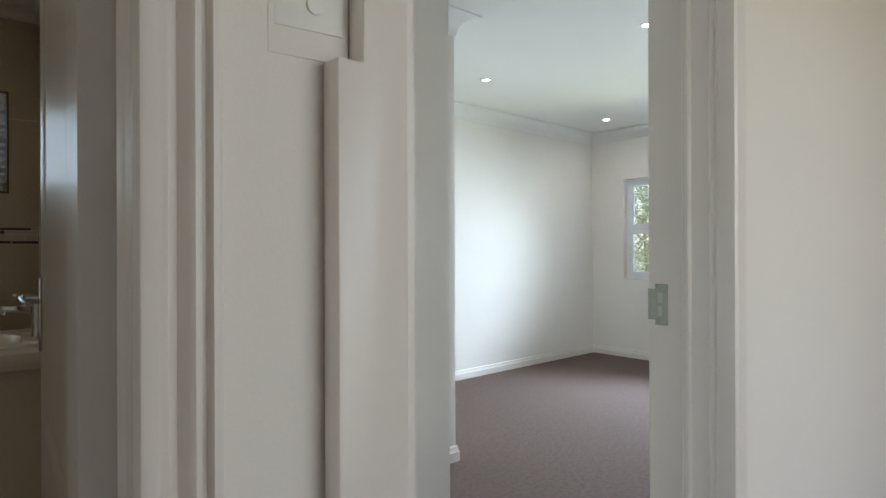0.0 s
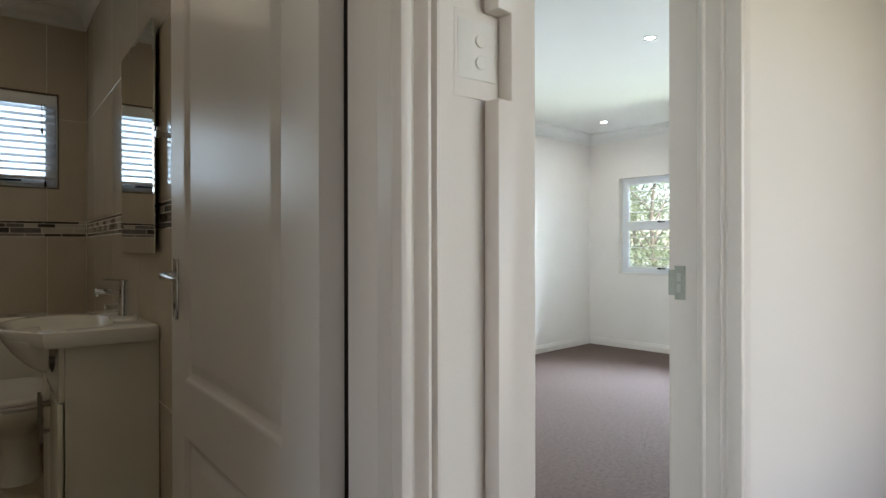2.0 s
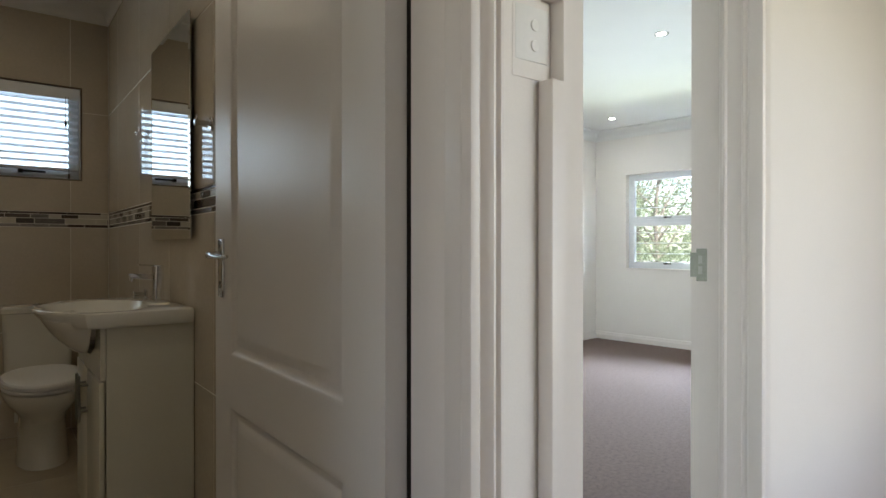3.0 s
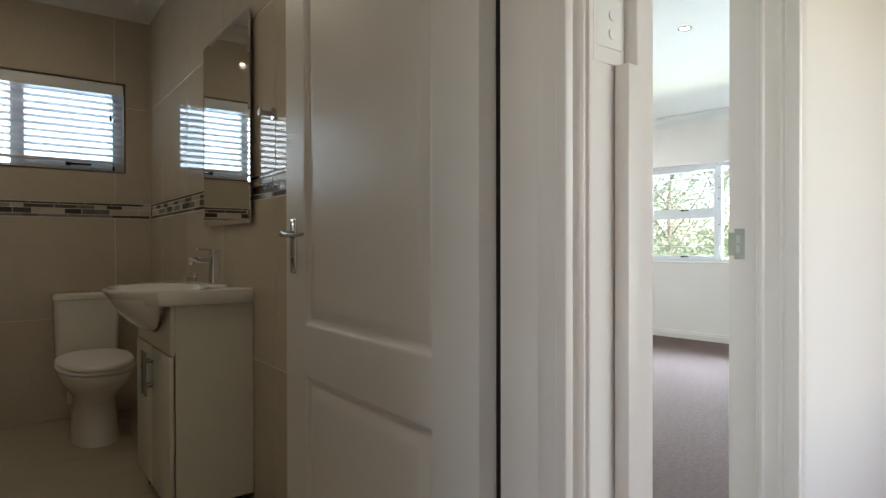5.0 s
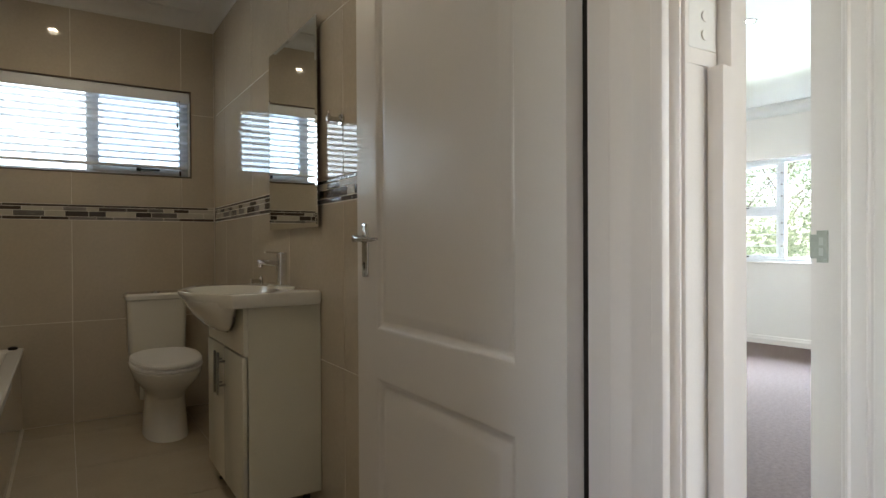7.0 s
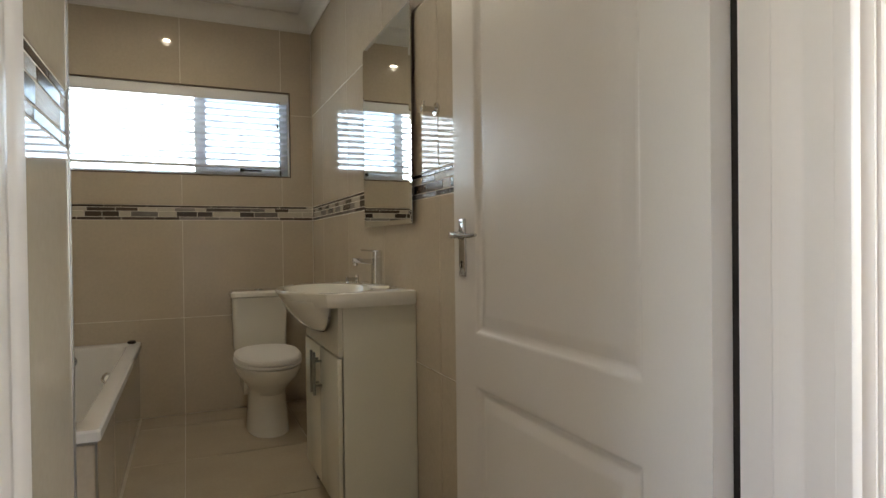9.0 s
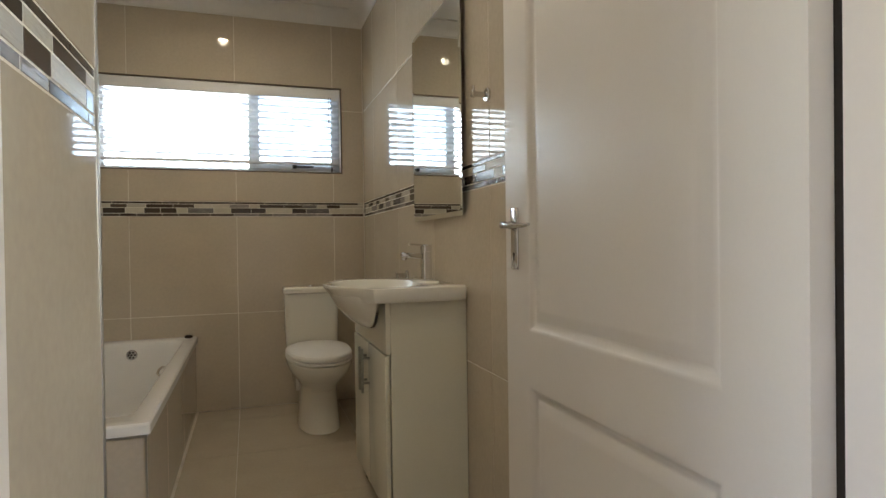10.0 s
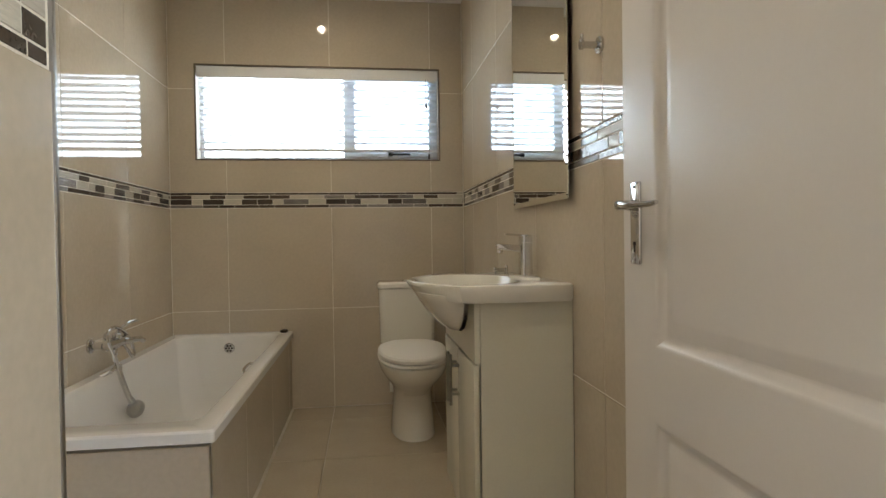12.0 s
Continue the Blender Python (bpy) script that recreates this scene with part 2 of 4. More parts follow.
# ---- bathroom walls (grout bed; the tiles lie on it) ----
NIB_X, NIB_Y = -0.302, 1.455
bm = bm_new()
box(bm, BX0 - 0.2, BX1 + 0.1, BY1 + 0.002, BY1 + 0.22, 0, WZ0)
box(bm, BX0 - 0.2, BX1 + 0.1, BY1 + 0.002, BY1 + 0.22, WZ1, BATH_H + 0.1)
box(bm, BX0 - 0.2, WX0, BY1 + 0.002, BY1 + 0.22, WZ0, WZ1)
box(bm, WX1, BX1 + 0.1, BY1 + 0.002, BY1 + 0.22, WZ0, WZ1)
bath_back = struct("wall_bathroom_window", bm, GROUT, "beige tiled bathroom wall with a wide high window", "wall")
bm = bm_new(); box(bm, BX1 + 0.002, 0.787, 0.951, BY1 + 0.002, 0, BATH_H + 0.1)
bath_right = struct("wall_bathroom_basin", bm, GROUT, "beige tiled bathroom wall behind the basin", "wall")
bm = bm_new(); box(bm, BX0 - 0.2, BX0 - 0.002, NIB_Y - 0.1, BY1 + 0.002, 0, BATH_H + 0.1)
bath_left = struct("wall_bathroom_tub", bm, GROUT, "beige tiled bathroom wall along the bathtub", "wall")
bm = bm_new(); box(bm, BX0 - 0.2, NIB_X - 0.002, 0.951, NIB_Y - 0.002, 0, BATH_H + 0.1)
bath_nib = struct("wall_bathroom_nib", bm, GROUT, "short tiled nib wall beside the bathroom door", "wall")
bm = bm_new(); box(bm, BX0 - 0.2, BX1 + 0.1, 0.952, BY1 + 0.2, BATH_H, BATH_H + 0.1)
struct("ceiling_bathroom", bm, CEILING, "white plastered bathroom ceiling", "ceiling")

# ---- bedroom walls ----
BWV0, BWV1, BWZ0, BWZ1 = 1.10, 2.88, 0.845, 1.915
bm = bm_new()
box(bm, BED_W, BED_W + 0.22, -0.2, BWV0, 0, BED_H)
box(bm, BED_W, BED_W + 0.22, BWV1, BED_D + 0.2, 0, BED_H)
box(bm, BED_W, BED_W + 0.22, BWV0, BWV1, 0, BWZ0)
box(bm, BED_W, BED_W + 0.22, BWV0, BWV1, BWZ1, BED_H)
struct("wall_bedroom_window", bm, PAINT, "white painted bedroom wall with a white framed window", "wall", BED)
bm = bm_new(); box(bm, 1.88, BED_W, BED_D, BED_D + 0.2, 0, BED_H)
struct("wall_bedroom_far", bm, PAINT, "plain white painted bedroom wall", "wall", BED)
bm = bm_new(); box(bm, 0.20, 1.306, 1.255, 1.833, 0, BED_H)
struct("wall_bedroom_recess", bm, PAINT, "white painted return wall inside the bedroom entrance", "wall", BED)
bm = bm_new(); box(bm, 0.45, 1.88, 1.834, BED_D + 0.2, 0, BED_H)
struct("wall_bedroom_return", bm, PAINT, "white painted return wall with a skirting board", "wall", BED)
bm = bm_new(); box(bm, 0.06, BED_W + 0.2, 0.20, 1.26, BED_H, BED_H + 0.1); box(bm, 1.2, BED_W + 0.2, 1.26, BED_D + 0.2, BED_H, BED_H + 0.1)
struct("ceiling_bedroom", bm, CEILING, "white plastered bedroom ceiling with small downlights", "ceiling", BED)

# Unseen slab: stops sun leaking at the wall tops, overhang shades the south opening.
bm = bm_new(); box(bm, -3.9, 6.35, -3.0, 5.0, 2.68, 2.85)
struct("roof", bm, PAINT, "unseen roof slab added to close the house and block the sun", "roof")

# ---- daylight in the bedroom opening, added hall lamps ----
# sky light falling in at the bedroom window, in five strips across the opening
for i in range(5):
    z = 0.985 + i * 0.20
    lamp = area("daylight_bedroom", (0, 0, 0), (0, 0, -1), 1.15, 0.16, 8.0, (0.63, 0.79, 1.0))
    lamp.matrix_world = BED @ look((BED_W + 0.15, 1.72, z), (BED_W - 0.85, 1.72, z - 0.60))
    lamp.data.spread = radians(130)
# light thrown up by the sunlit lawn
lawn_light = area("lawn_light_bedroom", (0, 0, 0), (0, 0, -1), 1.15, 0.20, 4.2, (0.80, 1.0, 0.54))
lawn_light.matrix_world = BED @ look((BED_W + 0.15, 1.72, 1.00), (BED_W - 0.934, 1.80, 1.55))
lawn_light.data.spread = radians(150)
# Added fill lamp behind the unseen south opening, brightens the hall walls.
area("hall_fill_south", (1.8, -0.97, 1.30), (1.8, 5, 1.30), 1.45, 1.55, 3.0, (1.0, 0.92, 0.87))
# Added fill lamp at the hall end, lifts the faces turned west.
area("hall_fill_west", (-2.77, -0.05, 1.5), (5, -0.05, 1.35), 1.1, 1.1, 2.05, (1.0, 0.92, 0.87))

# ---- door frames ----


def architrave(width=0.074, thick=0.042):
    """Profile across an architrave: distance from the opening, height off the wall."""
    w, t = width, thick
    return [(0, 0), (0, t * 0.75), (0.003, t * 0.92), (0.009, t), (0.016, t), (0.021, t * 0.90), (0.026, t * 0.62), (w * 0.45, t * 0.55),
            (w * 0.53, t * 0.72), (w * 0.60, t * 0.98), (w * 0.66, t * 0.98), (w * 0.70, t * 0.72), (w * 0.75, t * 0.72), (w * 0.80, t * 0.98),
            (w * 0.86, t * 0.98), (w * 0.90, t * 0.70), (w * 0.95, t * 0.66), (w * 0.98, t * 0.5), (w, 0)]


def door_trim(name, label, place, x0, x1, top, wall_y, sides=(-1, 1)):
    """Architrave of three mitred lengths on the hall face of a doorway."""
    trim = thing(name, label, "door frame", place, kind="structure")
    for side, x in ((-1, x0), (1, x1)):
        bm = bm_new()
        lo, hi = [], []
        for d, h in architrave():
            lo.append((x + side * d, wall_y - h, 0.0))
            hi.append((x + side * d, wall_y - h, top + d))
        if side not in sides:
            bm.free()
            continue
        loft(bm, [lo, hi])
        part("architrave", bm, GLOSS, trim)
    bm = bm_new()
    loft(bm, [[(x0 - d, wall_y - h, top + d) for d, h in architrave()], [(x1 + d, wall_y - h, top + d) for d, h in architrave()]])
    part("architrave_head", bm, GLOSS, trim)
    return trim


def jambs(trim, x0, x1, top, y0, y1, rebate_y, rebate=0.018, thick=0.03, sides=(-1, 1), groove_y=0.849):
    """Timber lining with a stop: opening x0 to x1 measured at the stop; the leaf closes in the rebate beyond rebate_y."""
    for side, x in ((-1, x0), (1, x1)):
        if side not in sides:
            continue
        bm = bm_new()
        outline = [(x, y0), (x, groove_y - 0.012), (x + side * 0.004, groove_y - 0.004), (x + side * 0.005, groove_y + 0.002), (x + side * 0.002, groove_y + 0.012), (x, groove_y + 0.020), (x, rebate_y - 0.004), (x + side * 0.004, rebate_y), (x + side * rebate, rebate_y), (x + side * rebate, y1), (x + side * thick, y1), (x + side * thick, y0)]
        prism(bm, outline, 0, top)
        part("jamb", bm, GLOSS, trim)
    bm = bm_new()
    prism(bm, [(y0, top), (rebate_y, top), (rebate_y, top + rebate), (y1, top + rebate), (y1, top + thick), (y0, top + thick)], x0 - thick, x1 + thick, "x")
    part("jamb_head", bm, GLOSS, trim)


bath_trim = door_trim("door_frame_bathroom", "white gloss painted moulded door frame of the bathroom", None, -0.242, 0.6005, 2.032, 0.826)
jambs(bath_trim, -0.243, 0.600, 2.03, 0.805, 0.956, 0.893)
bed_trim = door_trim("door_frame_bedroom", "white gloss painted moulded door frame of the bedroom", BED, 0.070, 0.968, 2.04, 0.0, sides=())
jambs(bed_trim, 0.092, 0.960, 2.03, -0.008, 0.20, 0.115, rebate=0.022, thick=0.04, sides=(-1,), groove_y=0.05)
# deep moulded lining on the lock side: rebate, then two beads and a proud front band
bm = bm_new()
prism(bm, [(0.999, 0.190), (0.982, 0.190), (0.982, 0.108), (0.975, 0.104), (0.972, 0.095), (0.968, 0.092), (0.966, 0.088), (0.968, 0.084), (0.972, 0.081),
           (0.972, 0.042), (0.967, 0.039), (0.965, 0.036), (0.967, 0.033), (0.970, 0.030), (0.970, 0.024), (0.966, 0.021), (0.963, 0.016), (0.963, -0.017), (0.968, -0.022),
           (1.012, -0.022), (1.014, -0.020), (1.014, -0.001), (0.999, -0.001)], 0, 2.03)
part("jamb", bm, GLOSS, bed_trim, "deep moulded lock-side jamb")
# left-hand architrave of the bedroom, cut away round the switch plate
bm = bm_new()
F = -0.030
prism(bm, [(-0.022, 0), (0.066, 0), (0.066, 2.04), (-0.022, 2.145), (-0.022, 1.492), (0.008, 1.492), (0.008, 1.359), (-0.022, 1.359)], F, 0, "y")
part("architrave", soften(bm, 0.003), GLOSS, bed_trim, "left architrave notched round the light switch")


# ---- bathroom door leaf, open against the basin wall ----
def panel_leaf(place, width, height, thick):
    """Moulded two-panel door: hinge at the origin, leaf along +y, shown face towards -x."""
    door = thing("door_bathroom", "white enamelled two-panel door standing open into the bathroom", "door", place, kind="structure")
    bm = bm_new()
    st = 0.125
    rows = [(0.22, 0.657), (0.791, height - 0.12)]
    ys = [0, 0.142, width - st, width]
    zs = [0, rows[0][0], rows[0][1], rows[1][0], rows[1][1], height]
    for x, way in ((0.0, 1), (thick, -1)):
        for i in range(3):
            for j in range(5):
                y0, y1, z0, z1 = ys[i], ys[i + 1], zs[j], zs[j + 1]
                if i == 1 and j in (1, 3):
                    steps = [(0.0, 0.0), (0.004, 0.0008), (0.010, 0.0045), (0.020, 0.0112), (0.027, 0.0125), (0.031, 0.0110), (0.050, 0.0040), (0.058, 0.0025), (0.060, 0.0025)]
                    loft(bm, [[(x + way * d, y0 + m, z0 + m), (x + way * d, y1 - m, z0 + m), (x + way * d, y1 - m, z1 - m), (x + way * d, y0 + m, z1 - m)] for m, d in steps], cap=False)
                    m, d = steps[-1]
                    bm.faces.new([bm.verts.new(p) for p in ((x + way * d, y0 + m, z0 + m), (x + way * d, y1 - m, z0 + m), (x + way * d, y1 - m, z1 - m), (x + way * d, y0 + m, z1 - m))])
                else:
                    bm.faces.new([bm.verts.new(p) for p in ((x, y0, z0), (x, y1, z0), (x, y1, z1), (x, y0, z1))])
    for y in (0, width):
        bm.faces.new([bm.verts.new(p) for p in ((0, y, 0), (thick, y, 0), (thick, y, height), (0, y, height))])
    for z in (0, height):
        bm.faces.new([bm.verts.new(p) for p in ((0, 0, z), (thick, 0, z), (thick, width, z), (0, width, z))])
    bmesh.ops.remove_doubles(bm, verts=bm.verts, dist=0.0004)
    soft = [e for e in bm.edges if len(e.link_faces) == 2 and abs(e.verts[0].co.y - e.verts[1].co.y) < 1e-5 and e.verts[0].co.y in (0.0, width) and abs(e.verts[0].co.z - e.verts[1].co.z) > 0.05]
    bmesh.ops.recalc_face_normals(bm, faces=bm.faces)
    bmesh.ops.bevel(bm, geom=soft, offset=0.003, segments=2, affect="EDGES", clamp_overlap=True)
    part("leaf", bm, LEAF, door)
    return door


LEAF_X, LEAF_Y, LEAF_W = 0.575, 0.967, 0.898
# Black strip put in the hinge gap in place of its shade.
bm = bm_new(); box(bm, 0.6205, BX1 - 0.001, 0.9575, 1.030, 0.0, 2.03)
part("gap_shade_strip", soften(bm, 0.003), RUBBER_AND_SHADE, bath_trim, "black strip for the shade in the gap behind the hinge edge")
bath_door = panel_leaf(pose(LEAF_X, LEAF_Y, 0.006), LEAF_W, 2.02, 0.042)

# ---- door furniture ----


def lever_handle(parent, place, flip=1):
    """Lever on a long back plate; the plate lies on the face x = 0 and stands out towards -x."""
    m = place
    bm = bm_new()
    prism(bm, [(-0.019, -0.080), (0.019, -0.080), (0.019, 0.080), (-0.019, 0.080)], -0.007, 0.0, "x")
    soften(bm, 0.003, 2)
    bm.transform(m)
    plate = part("handle_plate", bm, CHROME, parent, "polished chrome back plate")
    bm = bm_new()
    turned(bm, [(0.011, -0.006), (0.011, -0.018), (0.0095, -0.022), (0.0095, -0.042), (0.008, -0.044)], 20, (0, 0, 0.035), "x")
    tube(bm, [(x, flip * y, z) for x, y, z in ((-0.034, 0, 0.035), (-0.037, 0.012, 0.036), (-0.038, 0.035, 0.034), (-0.036, 0.070, 0.032), (-0.033, 0.105, 0.031), (-0.029, 0.130, 0.033))], [0.0085, 0.008, 0.0068, 0.006, 0.0055, 0.0042], 14)
    bm.transform(m)
    part("lever", bm, CHROME, plate, "curved chrome lever")
    bm = bm_new()
    turned(bm, [(0.0045, -0.0068), (0.0045, -0.0080)], 14, (0, 0, -0.040), "x")
    box(bm, -0.0080, -0.0068, -0.002, 0.002, -0.056, -0.042)
    bm.transform(m)
    part("keyhole", bm, RUBBER_AND_SHADE, plate, "black keyhole")
    for z in (0.070, -0.070):
        bm = bm_new()
        turned(bm, [(0.0035, -0.0068), (0.003, -0.0085)], 12, (0, 0, z), "x")
        bm.transform(m)
        part("screw", bm, STEEL, plate)


lever_handle(bath_door, Matrix.Translation((0, 1.804 - LEAF_Y, 1.030 - 0.006)), -1)
bm_m = Matrix.Translation((0.042, 1.804 - LEAF_Y, 1.024)) @ Matrix.Scale(-1, 4, (1, 0, 0))
lever_handle(bath_door, bm_m, -1)
for z in (0.22, 1.85):
    bm = bm_new()
    rod(bm, (0.046, -0.004, z - 0.05), (0.046, -0.004, z + 0.05), 0.0055)
    box(bm, 0.006, 0.040, -0.0025, 0.0, z - 0.05, z + 0.05)
    part("hinge", bm, STEEL, bath_door, "steel butt hinge")


def strike_plate(parent):
    """Lock keep let into the bedroom jamb, with a bent lip."""
    bm = bm_new()
    x = 0.9825
    box(bm, x - 0.0015, x - 0.0002, 0.142, 0.156, 0.985, 1.083)
    box(bm, x - 0.0015, x - 0.0002, 0.156, 0.172, 0.985, 1.006)
    box(bm, x - 0.0015, x - 0.0002, 0.156, 0.172, 1.062, 1.083)
    box(bm, x - 0.0015, x - 0.0002, 0.156, 0.172, 1.030, 1.038)
    box(bm, x - 0.0015, x - 0.0002, 0.168, 0.174, 0.985, 1.083)
    prism(bm, [(x - 0.0015, 0.174), (x - 0.0002, 0.174), (x + 0.0016, 0.193), (x - 0.0006, 0.193)], 0.997, 1.071)
    keep = part("strike_plate", bm, NICKEL, parent, "steel strike plate with a bent lip")
    for z0, z1 in ((1.006, 1.030), (1.038, 1.062)):
        bm = bm_new(); box(bm, x - 0.0009, x - 0.0001, 0.156, 0.168, z0, z1)
        part("latch_hole", bm, STEEL, keep, "latch hole")
    for z in (0.992, 1.076):
        bm = bm_new()
        turned(bm, [(0.004, -0.0014), (0.0035, -0.0026)], 14, (x, 0.147, z), "x")
        part("screw", bm, NICKEL, keep)


strike_plate(bed_trim)

# ---- light switch ----
plate_thing = thing("light_switch", "white square two-rocker light switch on the wall between the doors", "light switch", BED)
bm = bm_new()
prism(bm, [(-0.078, 0.0069), (-0.030, 0.0005), (0.0065, -0.0036), (0.0065, 0.004), (-0.078, 0.010)], 1.360, 1.490)
part("back_box", bm, PAINT, plate_thing, "plastered-over back box")
bm = bm_new()
prism(bm, [(-0.072, 0.0058), (-0.068, 0.0046), (-0.004, -0.0052), (-0.001, -0.0048), (0.000, -0.0035), (0.000, 0.004), (-0.072, 0.010)], 1.388, 1.476)
part("plate", bm, PLASTIC, plate_thing)
for z in (1.447, 1.414):
    bm = bm_new()
    turned(bm, [(0.0095, 0.0030), (0.0095, -0.0008), (0.0086, -0.0014)], 20, (-0.031, -0.001, z), "y")
    part("rocker", bm, PLASTIC, plate_thing)

# ---- bathroom window and blind ----
bw = thing("window_1", "wide white aluminium bathroom window with one opening sash", "window", kind="structure")
FY0, FY1 = BY1 + 0.085, BY1 + 0.135


def frame_ring(bm, x0, x1, z0, z1, y0, y1, w, top=None):
    t = w if top is None else top
    box(bm, x0, x0 + w, y0, y1, z0, z1)
    box(bm, x1 - w, x1, y0, y1, z0, z1)
    box(bm, x0 + w, x1 - w, y0, y1, z0, z0 + w)
    box(bm, x0 + w, x1 - w, y0, y1, z1 - t, z1)


bm = bm_new()
frame_ring(bm, WX0, WX1, WZ0, WZ1, FY0, FY1, 0.024)
box(bm, -0.072, -0.034, FY0, FY1, WZ0 + 0.024, WZ1 - 0.024)
part("window_frame", soften(bm, 0.002, 1), ALU, bw)
bm = bm_new()
frame_ring(bm, -0.034, WX1 - 0.024, WZ0 + 0.024, WZ1 - 0.024, FY0 - 0.012, FY1 - 0.01, 0.030)
sash = part("sash", soften(bm, 0.002, 1), ALU, bw, "opening sash of white aluminium")
bm = bm_new(); box(bm, WX0 + 0.022, -0.070, FY0 + 0.022, FY0 + 0.026, WZ0 + 0.022, WZ1 - 0.022)
pane = part("pane", bm, GLASS, bw)
bm = bm_new(); box(bm, -0.006, WX1 - 0.052, FY0 + 0.012, FY0 + 0.016, WZ0 + 0.052, WZ1 - 0.052)
pane = part("pane", bm, SASH_GLASS, bw, "faintly blue tinted pane")
bm = bm_new()
box(bm, 0.20, 0.225, FY0 - 0.032, FY0 - 0.010, WZ0 + 0.030, WZ0 + 0.052)
prism(bm, [(0.205, FY0 - 0.045), (0.33, FY0 - 0.040), (0.335, FY0 - 0.030), (0.20, FY0 - 0.028)], WZ0 + 0.034, WZ0 + 0.046)
part("sash_handle", soften(bm, 0.003), RUBBER_AND_SHADE, bw, "black window catch")
# Edging round the opening, dark-coloured to draw a shadow line there.
bm = bm_new()
frame_ring(bm, WX0 - 0.008, WX1 + 0.008, WZ0 - 0.008, WZ1 + 0.008, BY1 - 0.003, BY1 + 0.010, 0.009)
part("tile_trim", soften(bm, 0.0015, 1), SHADED_TRIM, bw, "metal tile edging round the window, coloured dark for its shadow line")
bm = bm_new()
box(bm, WX0 + 0.001, WX1 - 0.001, BY1 + 0.010, FY0, WZ0 - 0.006, WZ0 + 0.001)
part("window_sill", bm, GLOSS, bw)

blind = thing("venetian_blind", "white venetian blind with open slats hanging in the bathroom window", "blind")
bm = bm_new()
box(bm, WX0 + 0.004, WX1 - 0.004, BY1 + 0.004, BY1 + 0.012, WZ1 - 0.070, WZ1 - 0.002)
box(bm, WX0 + 0.004, WX1 - 0.004, BY1 + 0.012, BY1 + 0.060, WZ1 - 0.045, WZ1 - 0.002)
part("head_rail", soften(bm, 0.002, 1), SLAT, blind, "white head rail with a flat valance")
SL_Y, SL_W, N_SL = BY1 + 0.038, 0.048, 10
slat_bm = bm_new()
arc = []
for i in range(7):
    u = -1 + i / 3
    arc.append((u * SL_W / 2, 0.004 * (1 - u * u)))
outline = arc + [(a, b - 0.0025) for a, b in reversed(arc)]
prism(slat_bm, outline, WX0 + 0.010, WX1 - 0.010, "x")
slat_me = mesh_of("slat", slat_bm, SLAT)
for i in range(N_SL):
    s = new("slat", slat_me)
    s.parent = blind
    s.location = (0, SL_Y, 1.963 - i * 0.0405)
    s.rotation_euler = (radians(-11 + random.uniform(-1.2, 1.2)), 0, 0)
bm = bm_new()
box(bm, WX0 + 0.010, WX1 - 0.010, SL_Y - 0.025, SL_Y + 0.025, 1.545, 1.561)
part("bottom_rail", soften(bm, 0.003), SLAT, blind, "white bottom rail")
for x in (-0.86, -0.50, -0.10, 0.20, 0.435):
    for y in (SL_Y - 0.026, SL_Y + 0.026):
        bm = bm_new(); rod(bm, (x, y, 1.545), (x, y, 1.98), 0.0009, 6)
        part("ladder_cord", bm, SLAT, blind)
bm = bm_new()
tube(bm, [(0.430, BY1 + 0.002, 1.985), (0.430, BY1 - 0.004, 1.90), (0.431, BY1 - 0.004, 1.84)], 0.0012, 6)
turned(bm, [(0.001, 1.842), (0.005, 1.835), (0.0065, 1.812), (0.004, 1.806)], 12, (0.431, BY1 - 0.004, 0))
part("pull_cord", bm, RUBBER_AND_SHADE, blind, "pull cord with a dark acorn")
bm = bm_new()
tube(bm, [(0.445, BY1 + 0.002, 1.985), (0.446, BY1 - 0.004, 1.70), (0.446, BY1 - 0.004, 1.53)], 0.0011, 6)
turned(bm, [(0.001, 1.532), (0.005, 1.525), (0.0065, 1.502), (0.004, 1.496)], 12, (0.446, BY1 - 0.004, 0))
part("pull_cord", bm, RUBBER_AND_SHADE, blind, "pull cord with a dark acorn")


# ---- cornices ----
def cove(size):
    """Plaster cove in the corner: (out from the wall, down from the ceiling)."""
    s = size
    pts = [(0, s * 1.0), (0.006, s * 1.0), (0.006, s * 0.93)]
    for i in range(9):
        a = i / 8 * math.pi / 2
        pts.append((0.010 + (s * 0.86 - 0.010) * (1 - math.cos(a)), s * 0.90 - (s * 0.90 - 0.012) * math.sin(a)))
    pts += [(s * 0.93, 0.010), (s, 0.010), (s, 0)]
    return pts + [(0, 0)]


def cornice(name, parent, p, q, inward, height, size=0.095, mitre=(1, 1)):
    """Cove from p to q along a wall; inward: unit way off the wall; mitre: +1 inner corner, -1 outer corner, 0 square, at each end."""
    p, q, n = Vector((*p, 0)), Vector((*q, 0)), Vector((*inward, 0))
    d = (q - p).normalized()
    bm = bm_new()
    rings = []
    for end, way, k in ((p, d, mitre[0]), (q, -d, mitre[1])):
        rings.append([end + n * o + way * o * k + Vector((0, 0, height - h)) for o, h in cove(size)])
    loft(bm, rings)
    return part("cornice", bm, CEILING, parent)


bath_cornice = thing("cornice_bathroom", "white plaster cove cornice round the bathroom ceiling", "cornice", kind="structure")
cornice("cornice", bath_cornice, (BX0, BY1), (BX1, BY1), (0, -1), BATH_H)
cornice("cornice", bath_cornice, (BX1, BY1), (BX1, 0.952), (-1, 0), BATH_H)
cornice("cornice", bath_cornice, (BX0, NIB_Y), (BX0, BY1), (1, 0), BATH_H)
cornice("cornice", bath_cornice, (NIB_X, 0.952), (NIB_X, NIB_Y), (1, 0), BATH_H, mitre=(1, -1))
